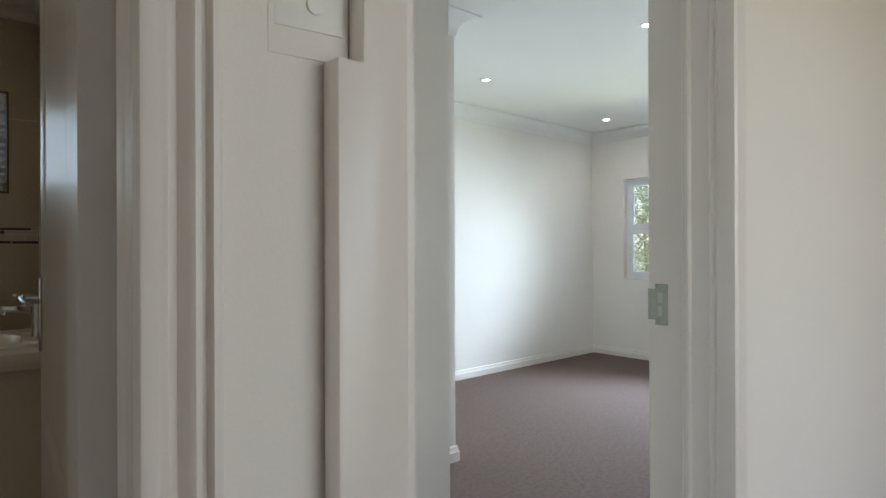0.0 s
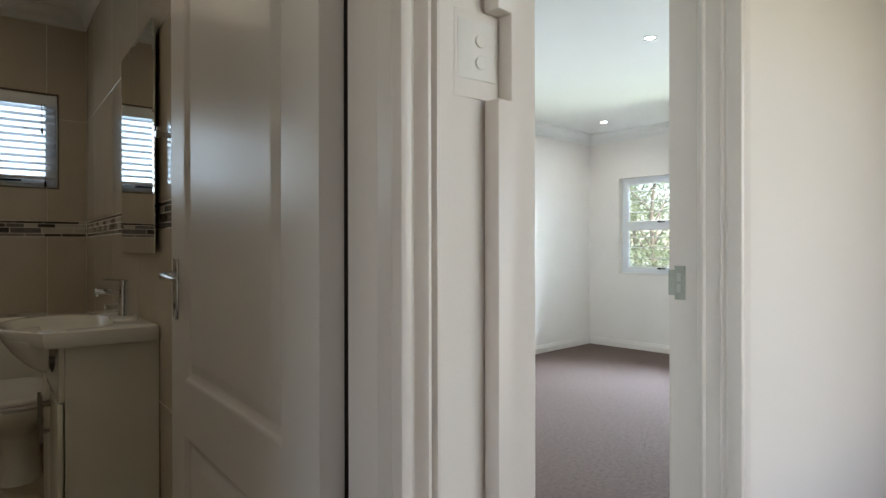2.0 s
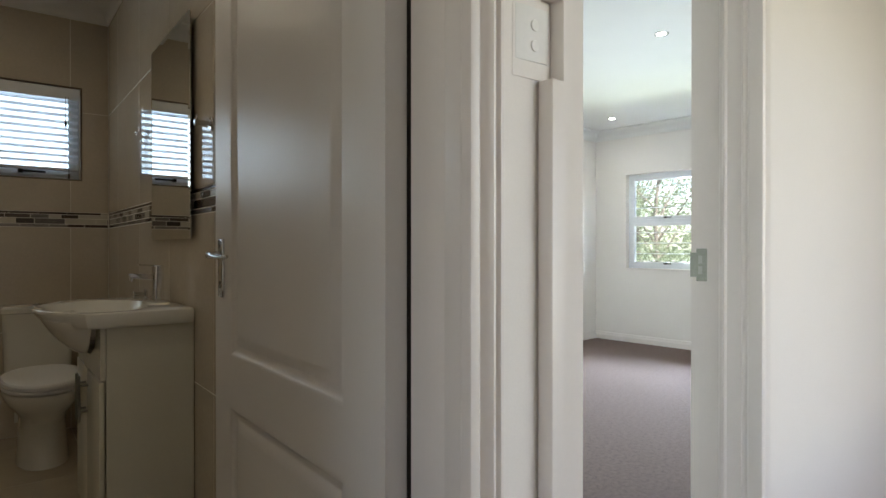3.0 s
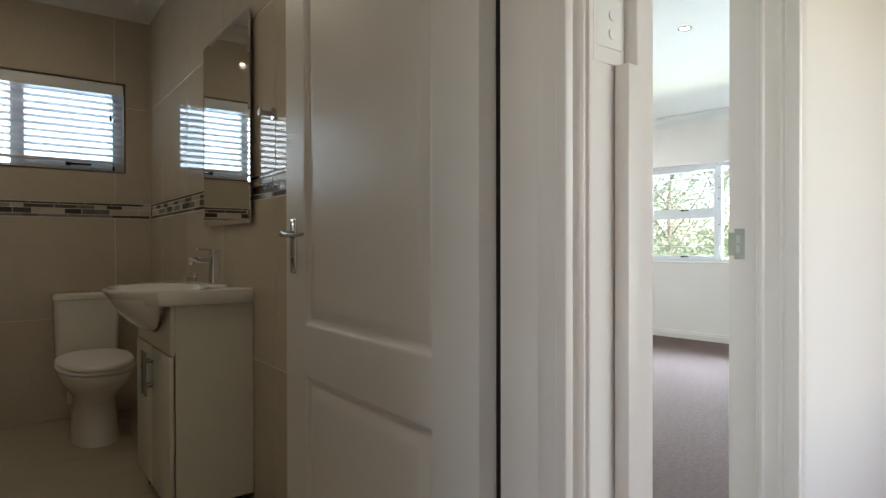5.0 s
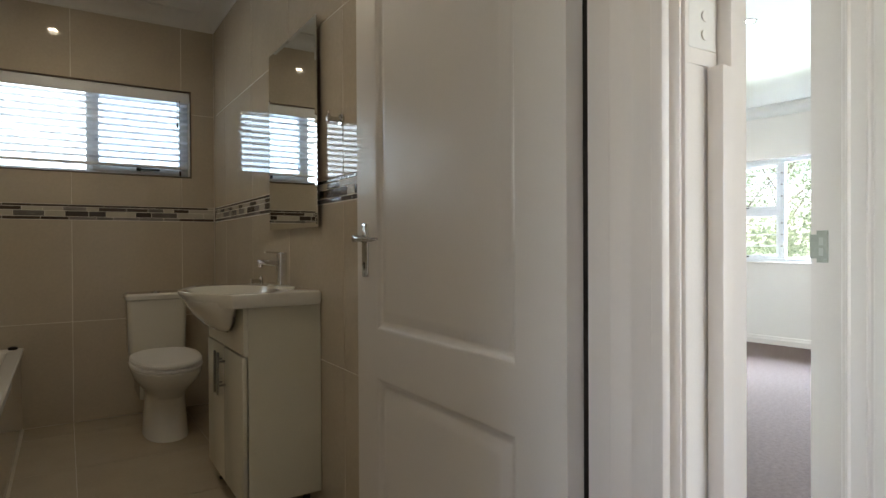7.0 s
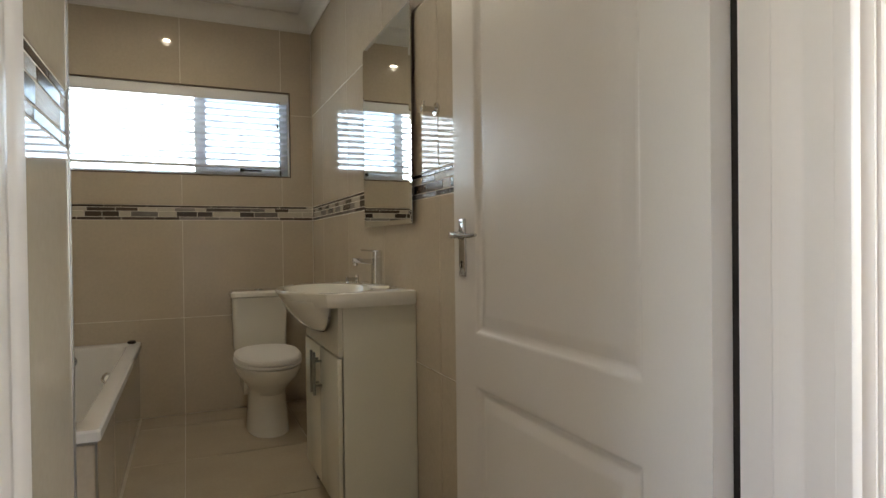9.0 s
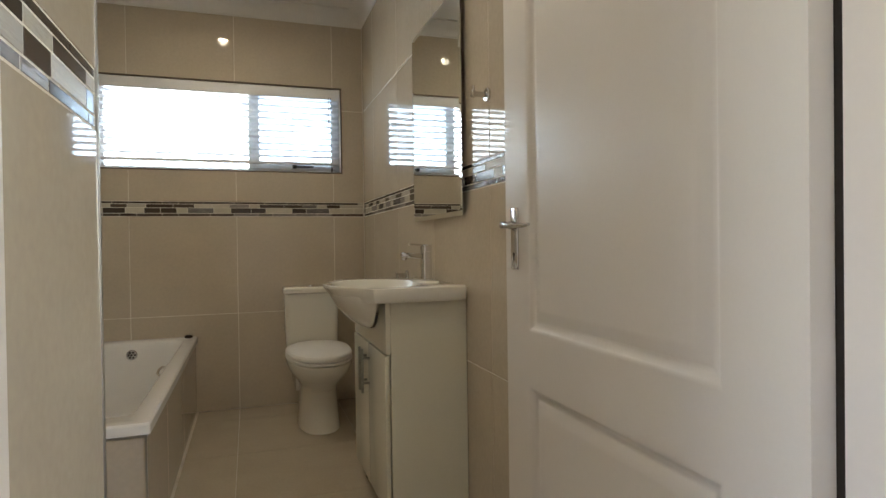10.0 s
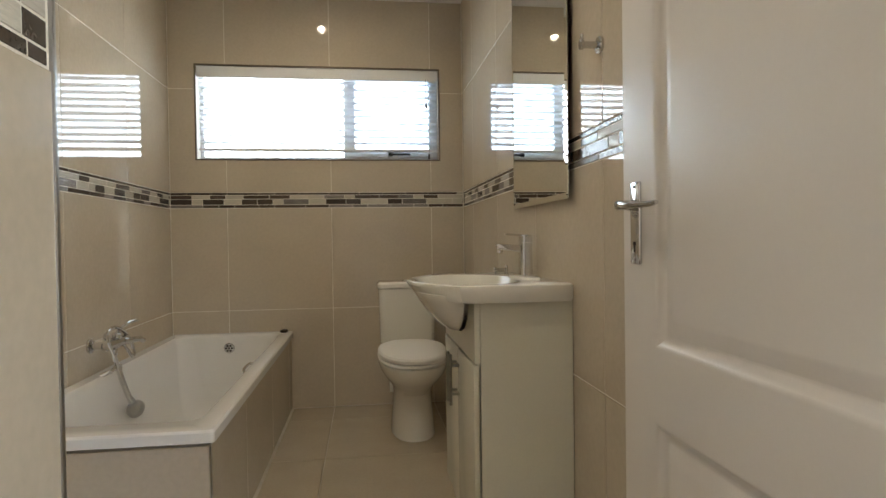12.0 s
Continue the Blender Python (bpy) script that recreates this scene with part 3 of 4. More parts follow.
cornice("cornice", bath_cornice, (NIB_X, NIB_Y), (BX0, NIB_Y), (0, 1), BATH_H, mitre=(-1, 1))


# ---- downlights ----
def downlight(place, face, label):
    lamp = thing("downlight", label, "downlight", place, group="recessed ceiling downlights")
    bm = bm_new()
    turned(bm, [(0.030, 0.006), (0.030, -0.002), (0.034, -0.005), (0.042, -0.005), (0.045, -0.001), (0.045, 0.002)], 32)
    for f in [f for f in bm.faces if len(f.verts) > 8]:
        bm.faces.remove(f)
    part("trim_ring", bm, CHROME, lamp, "thin chrome trim ring")
    bm = bm_new()
    turned(bm, [(0.028, 0.004), (0.028, -0.001), (0.020, -0.003), (0.004, -0.0035)], 24)
    part("lens", bm, face, lamp, "glowing lamp lens")
    return lamp


# The stronger front downlight is the added one.
for (x, y), watts in zip(BATH_SPOTS, (0.95, 1.5)):
    downlight(pose(x, y, BATH_H), LAMP, "small round recessed downlight lit in the bathroom ceiling")
    spot("bathroom_lamp", (x, y, BATH_H - 0.012), watts, WARM, 160)

# ---- toilet ----
TX = 0.285


def oval(cx, cy, rx, front, back, z, n=40, k=2.3):
    """Closed outline: half-width rx, reach towards -y, reach towards +y."""
    out = []
    for i in range(n):
        a = 2 * math.pi * i / n
        c, s = math.cos(a), math.sin(a)
        ex = 2 / k
        px = math.copysign(abs(c) ** ex, c) * rx
        py = math.copysign(abs(s) ** ex, s) * (back if s > 0 else front)
        out.append((cx + px, cy + py, z))
    return out


def rounded(x0, x1, y0, y1, r, z, n=6):
    pts = []
    for cx, cy, a0 in ((x1 - r, y1 - r, 0), (x0 + r, y1 - r, 90), (x0 + r, y0 + r, 180), (x1 - r, y0 + r, 270)):
        for i in range(n + 1):
            a = radians(a0 + 90 * i / n)
            pts.append((cx + r * math.cos(a), cy + r * math.sin(a), z))
    return pts


toilet = thing("toilet", "white ceramic close-coupled toilet with its lid closed, against the tiled wall", "toilet")
bm = bm_new()
loft(bm, [oval(TX, 3.86, 0.116, 0.252, 0.30, 0.000), oval(TX, 3.86, 0.115, 0.250, 0.30, 0.012), oval(TX, 3.86, 0.113, 0.240, 0.29, 0.035), oval(TX, 3.86, 0.108, 0.228, 0.28, 0.10),
          oval(TX, 3.86, 0.103, 0.218, 0.28, 0.17), oval(TX, 3.86, 0.102, 0.222, 0.28, 0.22), oval(TX, 3.85, 0.113, 0.252, 0.27, 0.255), oval(TX, 3.84, 0.142, 0.305, 0.26, 0.295), oval(TX, 3.83, 0.168, 0.345, 0.26, 0.335),
          oval(TX, 3.83, 0.180, 0.362, 0.26, 0.372), oval(TX, 3.83, 0.180, 0.362, 0.26, 0.384), oval(TX, 3.83, 0.172, 0.352, 0.25, 0.390)])
box(bm, TX - 0.115, TX + 0.115, 3.98, 4.305, 0.16, 0.388)
part("pan", bm, CERAMIC, toilet)
bm = bm_new()
loft(bm, [oval(TX, 3.83, 0.176, 0.358, 0.20, 0.392), oval(TX, 3.83, 0.182, 0.366, 0.205, 0.396), oval(TX, 3.83, 0.182, 0.366, 0.205, 0.404), oval(TX, 3.83, 0.178, 0.361, 0.20, 0.408)])
part("seat", bm, PLASTIC, toilet)
bm = bm_new()
loft(bm, [oval(TX, 3.83, 0.174, 0.356, 0.205, 0.410), oval(TX, 3.83, 0.180, 0.364, 0.21, 0.414), oval(TX, 3.83, 0.180, 0.363, 0.21, 0.428), oval(TX, 3.83, 0.172, 0.353, 0.205, 0.438), oval(TX, 3.83, 0.150, 0.32, 0.19, 0.445), oval(TX, 3.83, 0.09, 0.21, 0.12, 0.450), oval(TX, 3.83, 0.03, 0.08, 0.05, 0.451)])
part("lid", bm, PLASTIC, toilet)
for s in (-1, 1):
    bm = bm_new(); rod(bm, (TX + s * 0.055, 4.045, 0.415), (TX + s * 0.105, 4.045, 0.415), 0.011)
    part("lid_hinge", bm, PLASTIC, toilet)
bm = bm_new()
loft(bm, [rounded(TX - 0.150, TX + 0.150, 4.135, 4.308, 0.03, 0.388), rounded(TX - 0.158, TX + 0.158, 4.120, 4.308, 0.03, 0.41), rounded(TX - 0.165, TX + 0.165, 4.112, 4.308, 0.03, 0.72)])
part("cistern", bm, CERAMIC, toilet)
bm = bm_new()
loft(bm, [rounded(TX - 0.168, TX + 0.168, 4.106, 4.308, 0.03, 0.722), rounded(TX - 0.173, TX + 0.173, 4.100, 4.309, 0.03, 0.728), rounded(TX - 0.173, TX + 0.173, 4.100, 4.309, 0.03, 0.748), rounded(TX - 0.160, TX + 0.160, 4.112, 4.304, 0.03, 0.761)])
part("cistern_lid", bm, CERAMIC, toilet)
bm = bm_new()
turned(bm, [(0.024, 0.758), (0.024, 0.765), (0.021, 0.768), (0.004, 0.768)], 24, (TX, 4.205, 0))
part("flush_button", bm, CHROME, toilet, "round chrome flush button")

# ---- vanity and basin ----
VX, VY0, VY1, VY = 0.375, 2.385, 2.995, 2.69
vanity = thing("vanity_cabinet", "white two-door vanity cabinet under the basin, on short feet", "cabinet")
for name, b in (("side_panel", (VX, BX1 - 0.002, VY0, VY0 + 0.016, 0.085, 0.822)), ("side_panel", (VX, BX1 - 0.002, VY1 - 0.016, VY1, 0.085, 0.822)),
                ("bottom_panel", (VX + 0.002, BX1 - 0.012, VY0 + 0.016, VY1 - 0.016, 0.085, 0.101)), ("back_panel", (BX1 - 0.012, BX1 - 0.002, VY0 + 0.016, VY1 - 0.016, 0.101, 0.822))):
    bm = bm_new(); box(bm, *b)
    part(name, soften(bm, 0.0015, 1), BOARD, vanity)
bm = bm_new()
cut = [(VY0 + 0.002, 0.642), (VY1 - 0.002, 0.642), (VY1 - 0.002, 0.820)]
for i in range(13):
    a = math.pi * i / 12
    cut.append((VY + 0.205 * math.cos(a), 0.812 - 0.118 * math.sin(a)))
cut.append((VY0 + 0.002, 0.820))
prism(bm, cut, VX - 0.017, VX - 0.001, "x")
part("front_panel", bm, BOARD, vanity, "white top panel cut to the curve of the basin")
for y0, y1, hy in ((VY0 + 0.002, VY - 0.0015, VY - 0.030), (VY + 0.0015, VY1 - 0.002, VY + 0.030)):
    bm = bm_new()
    box(bm, VX - 0.021, VX - 0.005, y0, y1, 0.088, 0.636)
    leaf = part("door", soften(bm, 0.0015, 2), BOARD, vanity)
    bm = bm_new()
    rod(bm, (VX - 0.050, hy, 0.448), (VX - 0.050, hy, 0.618), 0.0055)
    for z in (0.485, 0.581):
        rod(bm, (VX - 0.050, hy, z), (VX - 0.018, hy, z), 0.0045)
    part("handle", bm, NICKEL, leaf, "brushed steel bar handle")
for x in (VX + 0.035, BX1 - 0.05):
    for y in (VY0 + 0.04, VY1 - 0.04):
        bm = bm_new(); turned(bm, [(0.020, 0.0), (0.020, 0.008), (0.014, 0.014), (0.014, 0.078), (0.022, 0.086)], 16, (x, y, 0))
        part("foot", bm, RUBBER_AND_SHADE, vanity, "short black foot")

basin = thing("washbasin", "white ceramic semi-recessed washbasin set on the vanity", "basin", pose(0, 0, -0.004))
BC = Vector((0.43, VY))
PLAN = [(0.651, 2.362), (0.651, 3.018), (0.345, 3.018), (0.315, 3.010), (0.230, 2.860), (0.195, 2.780), (0.183, 2.690), (0.195, 2.600), (0.230, 2.520), (0.315, 2.370), (0.345, 2.362)]


def plan_ring(scale, z, n=72, oval_mix=0.0, off=(0, 0), rx=0.2, ry=0.25, front=1.0):
    ring = []
    for i in range(n):
        a = 2 * math.pi * i / n
        d = Vector((math.cos(a), math.sin(a)))
        best = 0.3
        for j in range(len(PLAN)):
            p, q = Vector(PLAN[j]) - BC, Vector(PLAN[(j + 1) % len(PLAN)]) - BC
            e = q - p
            den = d.x * e.y - d.y * e.x
            if abs(den) < 1e-9:
                continue
            s = (p.x * e.y - p.y * e.x) / den
            u = (p.x * d.y - p.y * d.x) / den
            if s > 0 and -1e-6 <= u <= 1 + 1e-6:
                best = s
        r = best * scale
        ell = 1 / math.sqrt((d.x / rx) ** 2 + (d.y / ry) ** 2)
        r = r * (1 - oval_mix) + ell * oval_mix
        x = BC.x + off[0] + d.x * r
        ring.append((x if x > 0.345 else 0.345 - (0.345 - x) * front, BC.y + off[1] + d.y * r, z))
    return ring


bm = bm_new()
W = dict(oval_mix=1.0, off=(-0.04, 0))
loft(bm, [plan_ring(0.985, 0.823, front=0.80), plan_ring(0.997, 0.830, front=0.83), plan_ring(1.0, 0.862, front=0.985), plan_ring(0.992, 0.871), plan_ring(0.975, 0.874),
          plan_ring(1, 0.8715, rx=0.175, ry=0.262, **W), plan_ring(1, 0.866, rx=0.168, ry=0.255, **W), plan_ring(1, 0.835, rx=0.155, ry=0.235, **W), plan_ring(1, 0.79, rx=0.13, ry=0.19, **W), plan_ring(1, 0.762, rx=0.08, ry=0.12, **W), plan_ring(1, 0.755, rx=0.025, ry=0.025, **W)], open_start=True)
part("basin_top", bm, CERAMIC, basin)
bm = bm_new()
bell = []
for z, fx, ry in ((0.840, 0.207, 0.270), (0.815, 0.220, 0.264), (0.79, 0.235, 0.252), (0.765, 0.254, 0.233), (0.742, 0.276, 0.204), (0.724, 0.297, 0.163), (0.713, 0.330, 0.10), (0.710, 0.355, 0.05)):
    ring = []
    for i in range(40):
        a = math.pi * (0.5 + i / 39)
        ring.append((0.336 + (0.336 - min(fx, 0.325)) * math.cos(a), VY + ry * math.sin(a), z))
    bell.append(ring)
loft(bm, bell)
soften(bm, 0.004, 2, 50)
box(bm, 0.330, 0.53, VY - 0.10, VY + 0.10, 0.745, 0.835)
part("bowl", bm, CERAMIC, basin, "rounded bowl bulging in front of the cabinet")
bm = bm_new(); turned(bm, [(0.022, 0.756), (0.022, 0.760), (0.016, 0.762), (0.003, 0.762)], 20, (BC.x - 0.04, VY, 0))
part("waste", bm, CHROME, basin, "chrome plug waste")
bm = bm_new()
loft(bm, [oval(0.59, VY, 0.045, 0.13, 0.13, 0.870), oval(0.59, VY, 0.042, 0.12, 0.12, 0.879), oval(0.592, VY, 0.030, 0.09, 0.09, 0.882)])
part("tap_ledge", bm, CERAMIC, basin)

tap = thing("basin_tap", "chrome single-lever basin mixer tap", "tap", pose(0, 0, -0.004))
bm = bm_new(); loft(bm, [rounded(0.574, 0.620, VY - 0.023, VY + 0.023, 0.012, 0.880), rounded(0.576, 0.618, VY - 0.021, VY + 0.021, 0.011, 0.884), rounded(0.577, 0.617, VY - 0.020, VY + 0.020, 0.011, 0.992)])
part("tap_body", bm, CHROME, tap)
bm = bm_new()
prism(bm, [(0.577, 0.962), (0.577, 0.984), (0.500, 0.990), (0.494, 0.984), (0.494, 0.974), (0.502, 0.970)], VY - 0.016, VY + 0.016, "y")
soften(bm, 0.003)
rod(bm, (0.508, VY, 0.972), (0.504, VY, 0.958), 0.011, 16)
part("spout", bm, CHROME, tap)
bm = bm_new()
loft(bm, [rounded(0.577, 0.618, VY - 0.021, VY + 0.021, 0.012, 0.994), rounded(0.577, 0.618, VY - 0.021, VY + 0.021, 0.012, 1.016), rounded(0.580, 0.615, VY - 0.018, VY + 0.018, 0.011, 1.020)])
prism(bm, [(0.590, 1.014), (0.590, 1.021), (0.528, 1.026), (0.524, 1.023), (0.528, 1.019)], VY - 0.011, VY + 0.011, "y")
part("lever", bm, CHROME, tap)

# ---- mirror, hook, roll holder ----
mirror = thing("mirror", "frameless upright rectangular wall mirror hung above the basin", "mirror")
MX, MY0, MY1, MZ0, MZ1 = 0.632, 2.360, 2.985, 1.118, 1.935
clip = [(MY0, MZ0), (MY1, MZ0), (MY1, MZ1), (MY0, MZ1)]


def inset(pts, d):
    cy = sum(p[0] for p in pts) / len(pts)
    cz = sum(p[1] for p in pts) / len(pts)
    return [(p[0] + math.copysign(d, cy - p[0]), p[1] + math.copysign(d, cz - p[1])) for p in pts]


bm = bm_new()
loft(bm, [[(MX + 0.004, y, z) for y, z in clip], [(MX + 0.0015, y, z) for y, z in clip], [(MX, y, z) for y, z in inset(clip, 0.018)]])
part("glass", bm, MIRROR, mirror, smooth=False)
bm = bm_new()
prism(bm, inset(clip, 0.006), MX + 0.0042, MX + 0.007, "x")
part("backing", bm, RUBBER_AND_SHADE, mirror, "dark mirror backing")
for y in (MY0 + 0.10, MY1 - 0.10):
    for z in (MZ0 + 0.1, MZ1 - 0.1):
        bm = bm_new(); rod(bm, (MX + 0.007, y, z), (BX1, y, z), 0.008)
        part("stand_off", bm, RUBBER_AND_SHADE, mirror)


def wall_peg(name, label, category, y, z, hook=True):
    peg = thing(name, label, category)
    bm = bm_new(); turned(bm, [(0.022, BX1), (0.022, BX1 - 0.006), (0.020, BX1 - 0.009), (0.010, BX1 - 0.010)], 24, (0, y, z), "x")
    part("rose", bm, CHROME, peg)
    bm = bm_new(); turned(bm, [(0.009, BX1 - 0.009), (0.009, BX1 - 0.046), (0.013, BX1 - 0.048), (0.013, BX1 - 0.056), (0.010, BX1 - 0.058)], 20, (0, y, z), "x")
    if hook:
        rod(bm, (BX1 - 0.050, y, z), (BX1 - 0.050, y, z + 0.026), 0.0045, 12)
    part("peg", bm, CHROME, peg)
    return peg


wall_peg("robe_hook", "chrome robe hook on the tiled wall beside the mirror", "hook", 2.165, 1.495)
wall_peg("toilet_roll_holder", "short chrome roll holder on the wall beyond the basin", "holder", 3.20, 0.868, hook=False)

# ---- bathtub ----
TUB_X0, TUB_X1, TUB_Y0, TUB_Y1, TUB_Z = BX0 + 0.004, -0.386, 2.455, BY1 - 0.004, 0.470
tub = thing("bathtub", "white acrylic built-in bathtub with a flat rim", "bathtub")
bm = bm_new()
R = rounded
loft(bm, [R(TUB_X0, TUB_X1, TUB_Y0, TUB_Y1, 0.012, TUB_Z - 0.036), R(TUB_X0, TUB_X1, TUB_Y0, TUB_Y1, 0.012, TUB_Z - 0.007), R(TUB_X0 + 0.006, TUB_X1 - 0.006, TUB_Y0 + 0.006, TUB_Y1 - 0.006, 0.012, TUB_Z),
          R(TUB_X0 + 0.050, TUB_X1 - 0.062, TUB_Y0 + 0.105, TUB_Y1 - 0.080, 0.06, TUB_Z), R(TUB_X0 + 0.058, TUB_X1 - 0.072, TUB_Y0 + 0.115, TUB_Y1 - 0.090, 0.07, TUB_Z - 0.007), R(TUB_X0 + 0.066, TUB_X1 - 0.080, TUB_Y0 + 0.128, TUB_Y1 - 0.098, 0.08, TUB_Z - 0.03),
          R(TUB_X0 + 0.092, TUB_X1 - 0.105, TUB_Y0 + 0.25, TUB_Y1 - 0.130, 0.10, 0.20), R(TUB_X0 + 0.108, TUB_X1 - 0.120, TUB_Y0 + 0.30, TUB_Y1 - 0.150, 0.11, 0.13), R(TUB_X0 + 0.125, TUB_X1 - 0.138, TUB_Y0 + 0.34, TUB_Y1 - 0.175, 0.12, 0.085), R(TUB_X0 + 0.15, TUB_X1 - 0.165, TUB_Y0 + 0.39, TUB_Y1 - 0.21, 0.11, 0.055), R(TUB_X0 + 0.19, TUB_X1 - 0.205, TUB_Y0 + 0.45, TUB_Y1 - 0.26, 0.09, 0.042), R(TUB_X0 + 0.25, TUB_X1 - 0.26, TUB_Y0 + 0.6, TUB_Y1 - 0.4, 0.05, 0.038)], open_start=True)
part("tub_shell", bm, ACRYLIC, tub)
bm = bm_new()
turned(bm, [(0.030, 4.222), (0.030, 4.205), (0.027, 4.201), (0.004, 4.200)], 28, (-0.735, 0, 0.397), "y")
rose = part("overflow", bm, CHROME, tub, "round chrome overflow with holes")
for i in range(7):
    a = 2 * math.pi * i / 6
    r = 0.0 if i == 6 else 0.0165
    bm = bm_new(); turned(bm, [(0.0058, 4.2005), (0.0058, 4.1985)], 12, (-0.735 + r * math.cos(a), 0, 0.397 + r * math.sin(a)), "y")
    part("hole", bm, RUBBER_AND_SHADE, rose)
bm = bm_new()
tube(bm, [(-0.456, 3.30, 0.432), (-0.472, 3.312, 0.443), (-0.483, 3.34, 0.450), (-0.486, 3.41, 0.452), (-0.483, 3.48, 0.450), (-0.472, 3.508, 0.443), (-0.456, 3.52, 0.432)], 0.0062, 12)
part("grip", bm, CHROME, tub, "chrome grab handle inside the tub")
bm = bm_new()
turned(bm, [(0.026, 0.036), (0.026, 0.044), (0.018, 0.047), (0.004, 0.047)], 24, (-0.735, 3.98, 0))
part("drain", bm, CHROME, tub, "chrome drain")
plug = thing("bath_plug", "dark rubber plug lying on the corner of the tub rim", "plug")
bm = bm_new()
loft(bm, [oval(-0.435, 4.262, 0.020, 0.024, 0.024, 0.4705), oval(-0.435, 4.262, 0.024, 0.028, 0.028, 0.476), oval(-0.435, 4.262, 0.022, 0.026, 0.026, 0.483), oval(-0.435, 4.262, 0.010, 0.012, 0.012, 0.487)])
part("plug_body", bm, RUBBER_AND_SHADE, plug)

# ---- bath mixer and hand shower on the tub wall ----
mixer = thing("bath_mixer", "chrome wall-mounted bath mixer with a raised lever", "tap", pose(0, 0.085, -0.016))
MZ = 0.605
for y in (3.19, 3.34):
    bm = bm_new()
    turned(bm, [(0.030, BX0), (0.030, BX0 + 0.008), (0.022, BX0 + 0.014), (0.015, BX0 + 0.016), (0.015, BX0 + 0.050), (0.019, BX0 + 0.052), (0.019, BX0 + 0.070)], 24, (0, y, MZ), "x")
    part("wall_union", bm, CHROME, mixer)
bm = bm_new()
turned(bm, [(0.016, 3.165), (0.021, 3.170), (0.021, 3.23), (0.024, 3.24), (0.024, 3.30), (0.021, 3.31), (0.021, 3.36), (0.016, 3.365)], 24, (BX0 + 0.075, 0, MZ), "y")
tube(bm, [(BX0 + 0.080, 3.30, MZ), (BX0 + 0.105, 3.34, MZ - 0.004), (BX0 + 0.120, 3.40, MZ - 0.008), (BX0 + 0.125, 3.425, MZ - 0.020)], [0.016, 0.014, 0.012, 0.012], 16)
part("mixer_body", bm, CHROME, mixer)
bm = bm_new()
turned(bm, [(0.022, MZ + 0.016), (0.022, MZ + 0.034), (0.016, MZ + 0.042), (0.006, MZ + 0.044)], 20, (BX0 + 0.075, 3.265, 0))
tube(bm, [(BX0 + 0.075, 3.265, MZ + 0.036), (BX0 + 0.082, 3.30, MZ + 0.058), (BX0 + 0.095, 3.345, MZ + 0.072), (BX0 + 0.110, 3.40, MZ + 0.076)], [0.009, 0.008, 0.007, 0.006], 12)
part("lever", bm, CHROME, mixer)
bm = bm_new()
turned(bm, [(0.010, MZ - 0.02), (0.012, MZ - 0.026), (0.012, MZ - 0.045)], 16, (BX0 + 0.085, 3.215, 0))
part("diverter", bm, CHROME, mixer)

shower = thing("hand_shower", "chrome hand shower on a metal hose hanging over the tub", "hand shower", pose(-0.028, 0.02, -0.006))
bm = bm_new()
tube(bm, [(BX0 + 0.128, 3.235, 0.560), (BX0 + 0.132, 3.265, 0.500), (BX0 + 0.136, 3.300, 0.430), (BX0 + 0.142, 3.335, 0.365), (BX0 + 0.150, 3.352, 0.335)], [0.008, 0.011, 0.012, 0.012, 0.015], 14)
part("handle", bm, CHROME, shower)
bm = bm_new()
turned(bm, [(0.012, 0.022), (0.030, 0.014), (0.038, 0.002), (0.039, -0.008), (0.034, -0.013), (0.004, -0.013)], 24)
bm.transform(Matrix.Translation((BX0 + 0.158, 3.362, 0.302)) @ Euler((radians(58), radians(20), radians(-25))).to_matrix().to_4x4())
part("spray_head", bm, STEEL, shower, "round grey spray head")
knots = [(0.090, 3.400, 0.592), (0.110, 3.425, 0.545), (0.118, 3.445, 0.514), (0.118, 3.468, 0.512), (0.112, 3.474, 0.550), (0.108, 3.440, 0.600), (0.110, 3.360, 0.645), (0.112, 3.280, 0.664),
         (0.116, 3.215, 0.650), (0.122, 3.205, 0.615), (0.126, 3.222, 0.580), (0.128, 3.236, 0.556)]
hose = []
for k in range(len(knots) - 1):
    a, b, c, d = (Vector(knots[max(0, min(len(knots) - 1, k + o))]) for o in (-1, 0, 1, 2))
    for i in range(6):
        u = i / 6
        hose.append(0.5 * ((2 * b) + (c - a) * u + (2 * a - 5 * b + 4 * c - d) * u * u + (3 * b - a - 3 * c + d) * u ** 3) + Vector((BX0, 0, 0)))
bm = bm_new(); tube(bm, hose, [0.0080 if i % 2 else 0.0068 for i in range(len(hose))], 10)
part("hose", bm, CHROME, shower, "ribbed chrome hose")
bm = bm_new()
turned(bm, [(0.013, -0.014), (0.016, -0.010), (0.016, 0.010), (0.013, 0.014)], 16, (BX0 + 0.132, 3.265, 0.500))
rod(bm, (BX0 + 0.128, 3.262, 0.503), (BX0 + 0.126, 3.205, 0.494), 0.008, 12)
tube(bm, [(BX0 + 0.126, 3.262, 0.497), (BX0 + 0.105, 3.250, 0.488), (BX0 + 0.085, 3.240, 0.478), (BX0 + 0.076, 3.236, 0.474)], [0.006, 0.007, 0.010, 0.011], 10)
part("cradle", bm, CHROME, shower, "chrome cradle")

# ---- bedroom window ----
bd = thing("window_2", "white aluminium bedroom window with two top-hung sashes, a fixed light and bars", "window", BED, kind="structure")
U0, U1 = BED_W + 0.075, BED_W + 0.125
MULL = 2.035


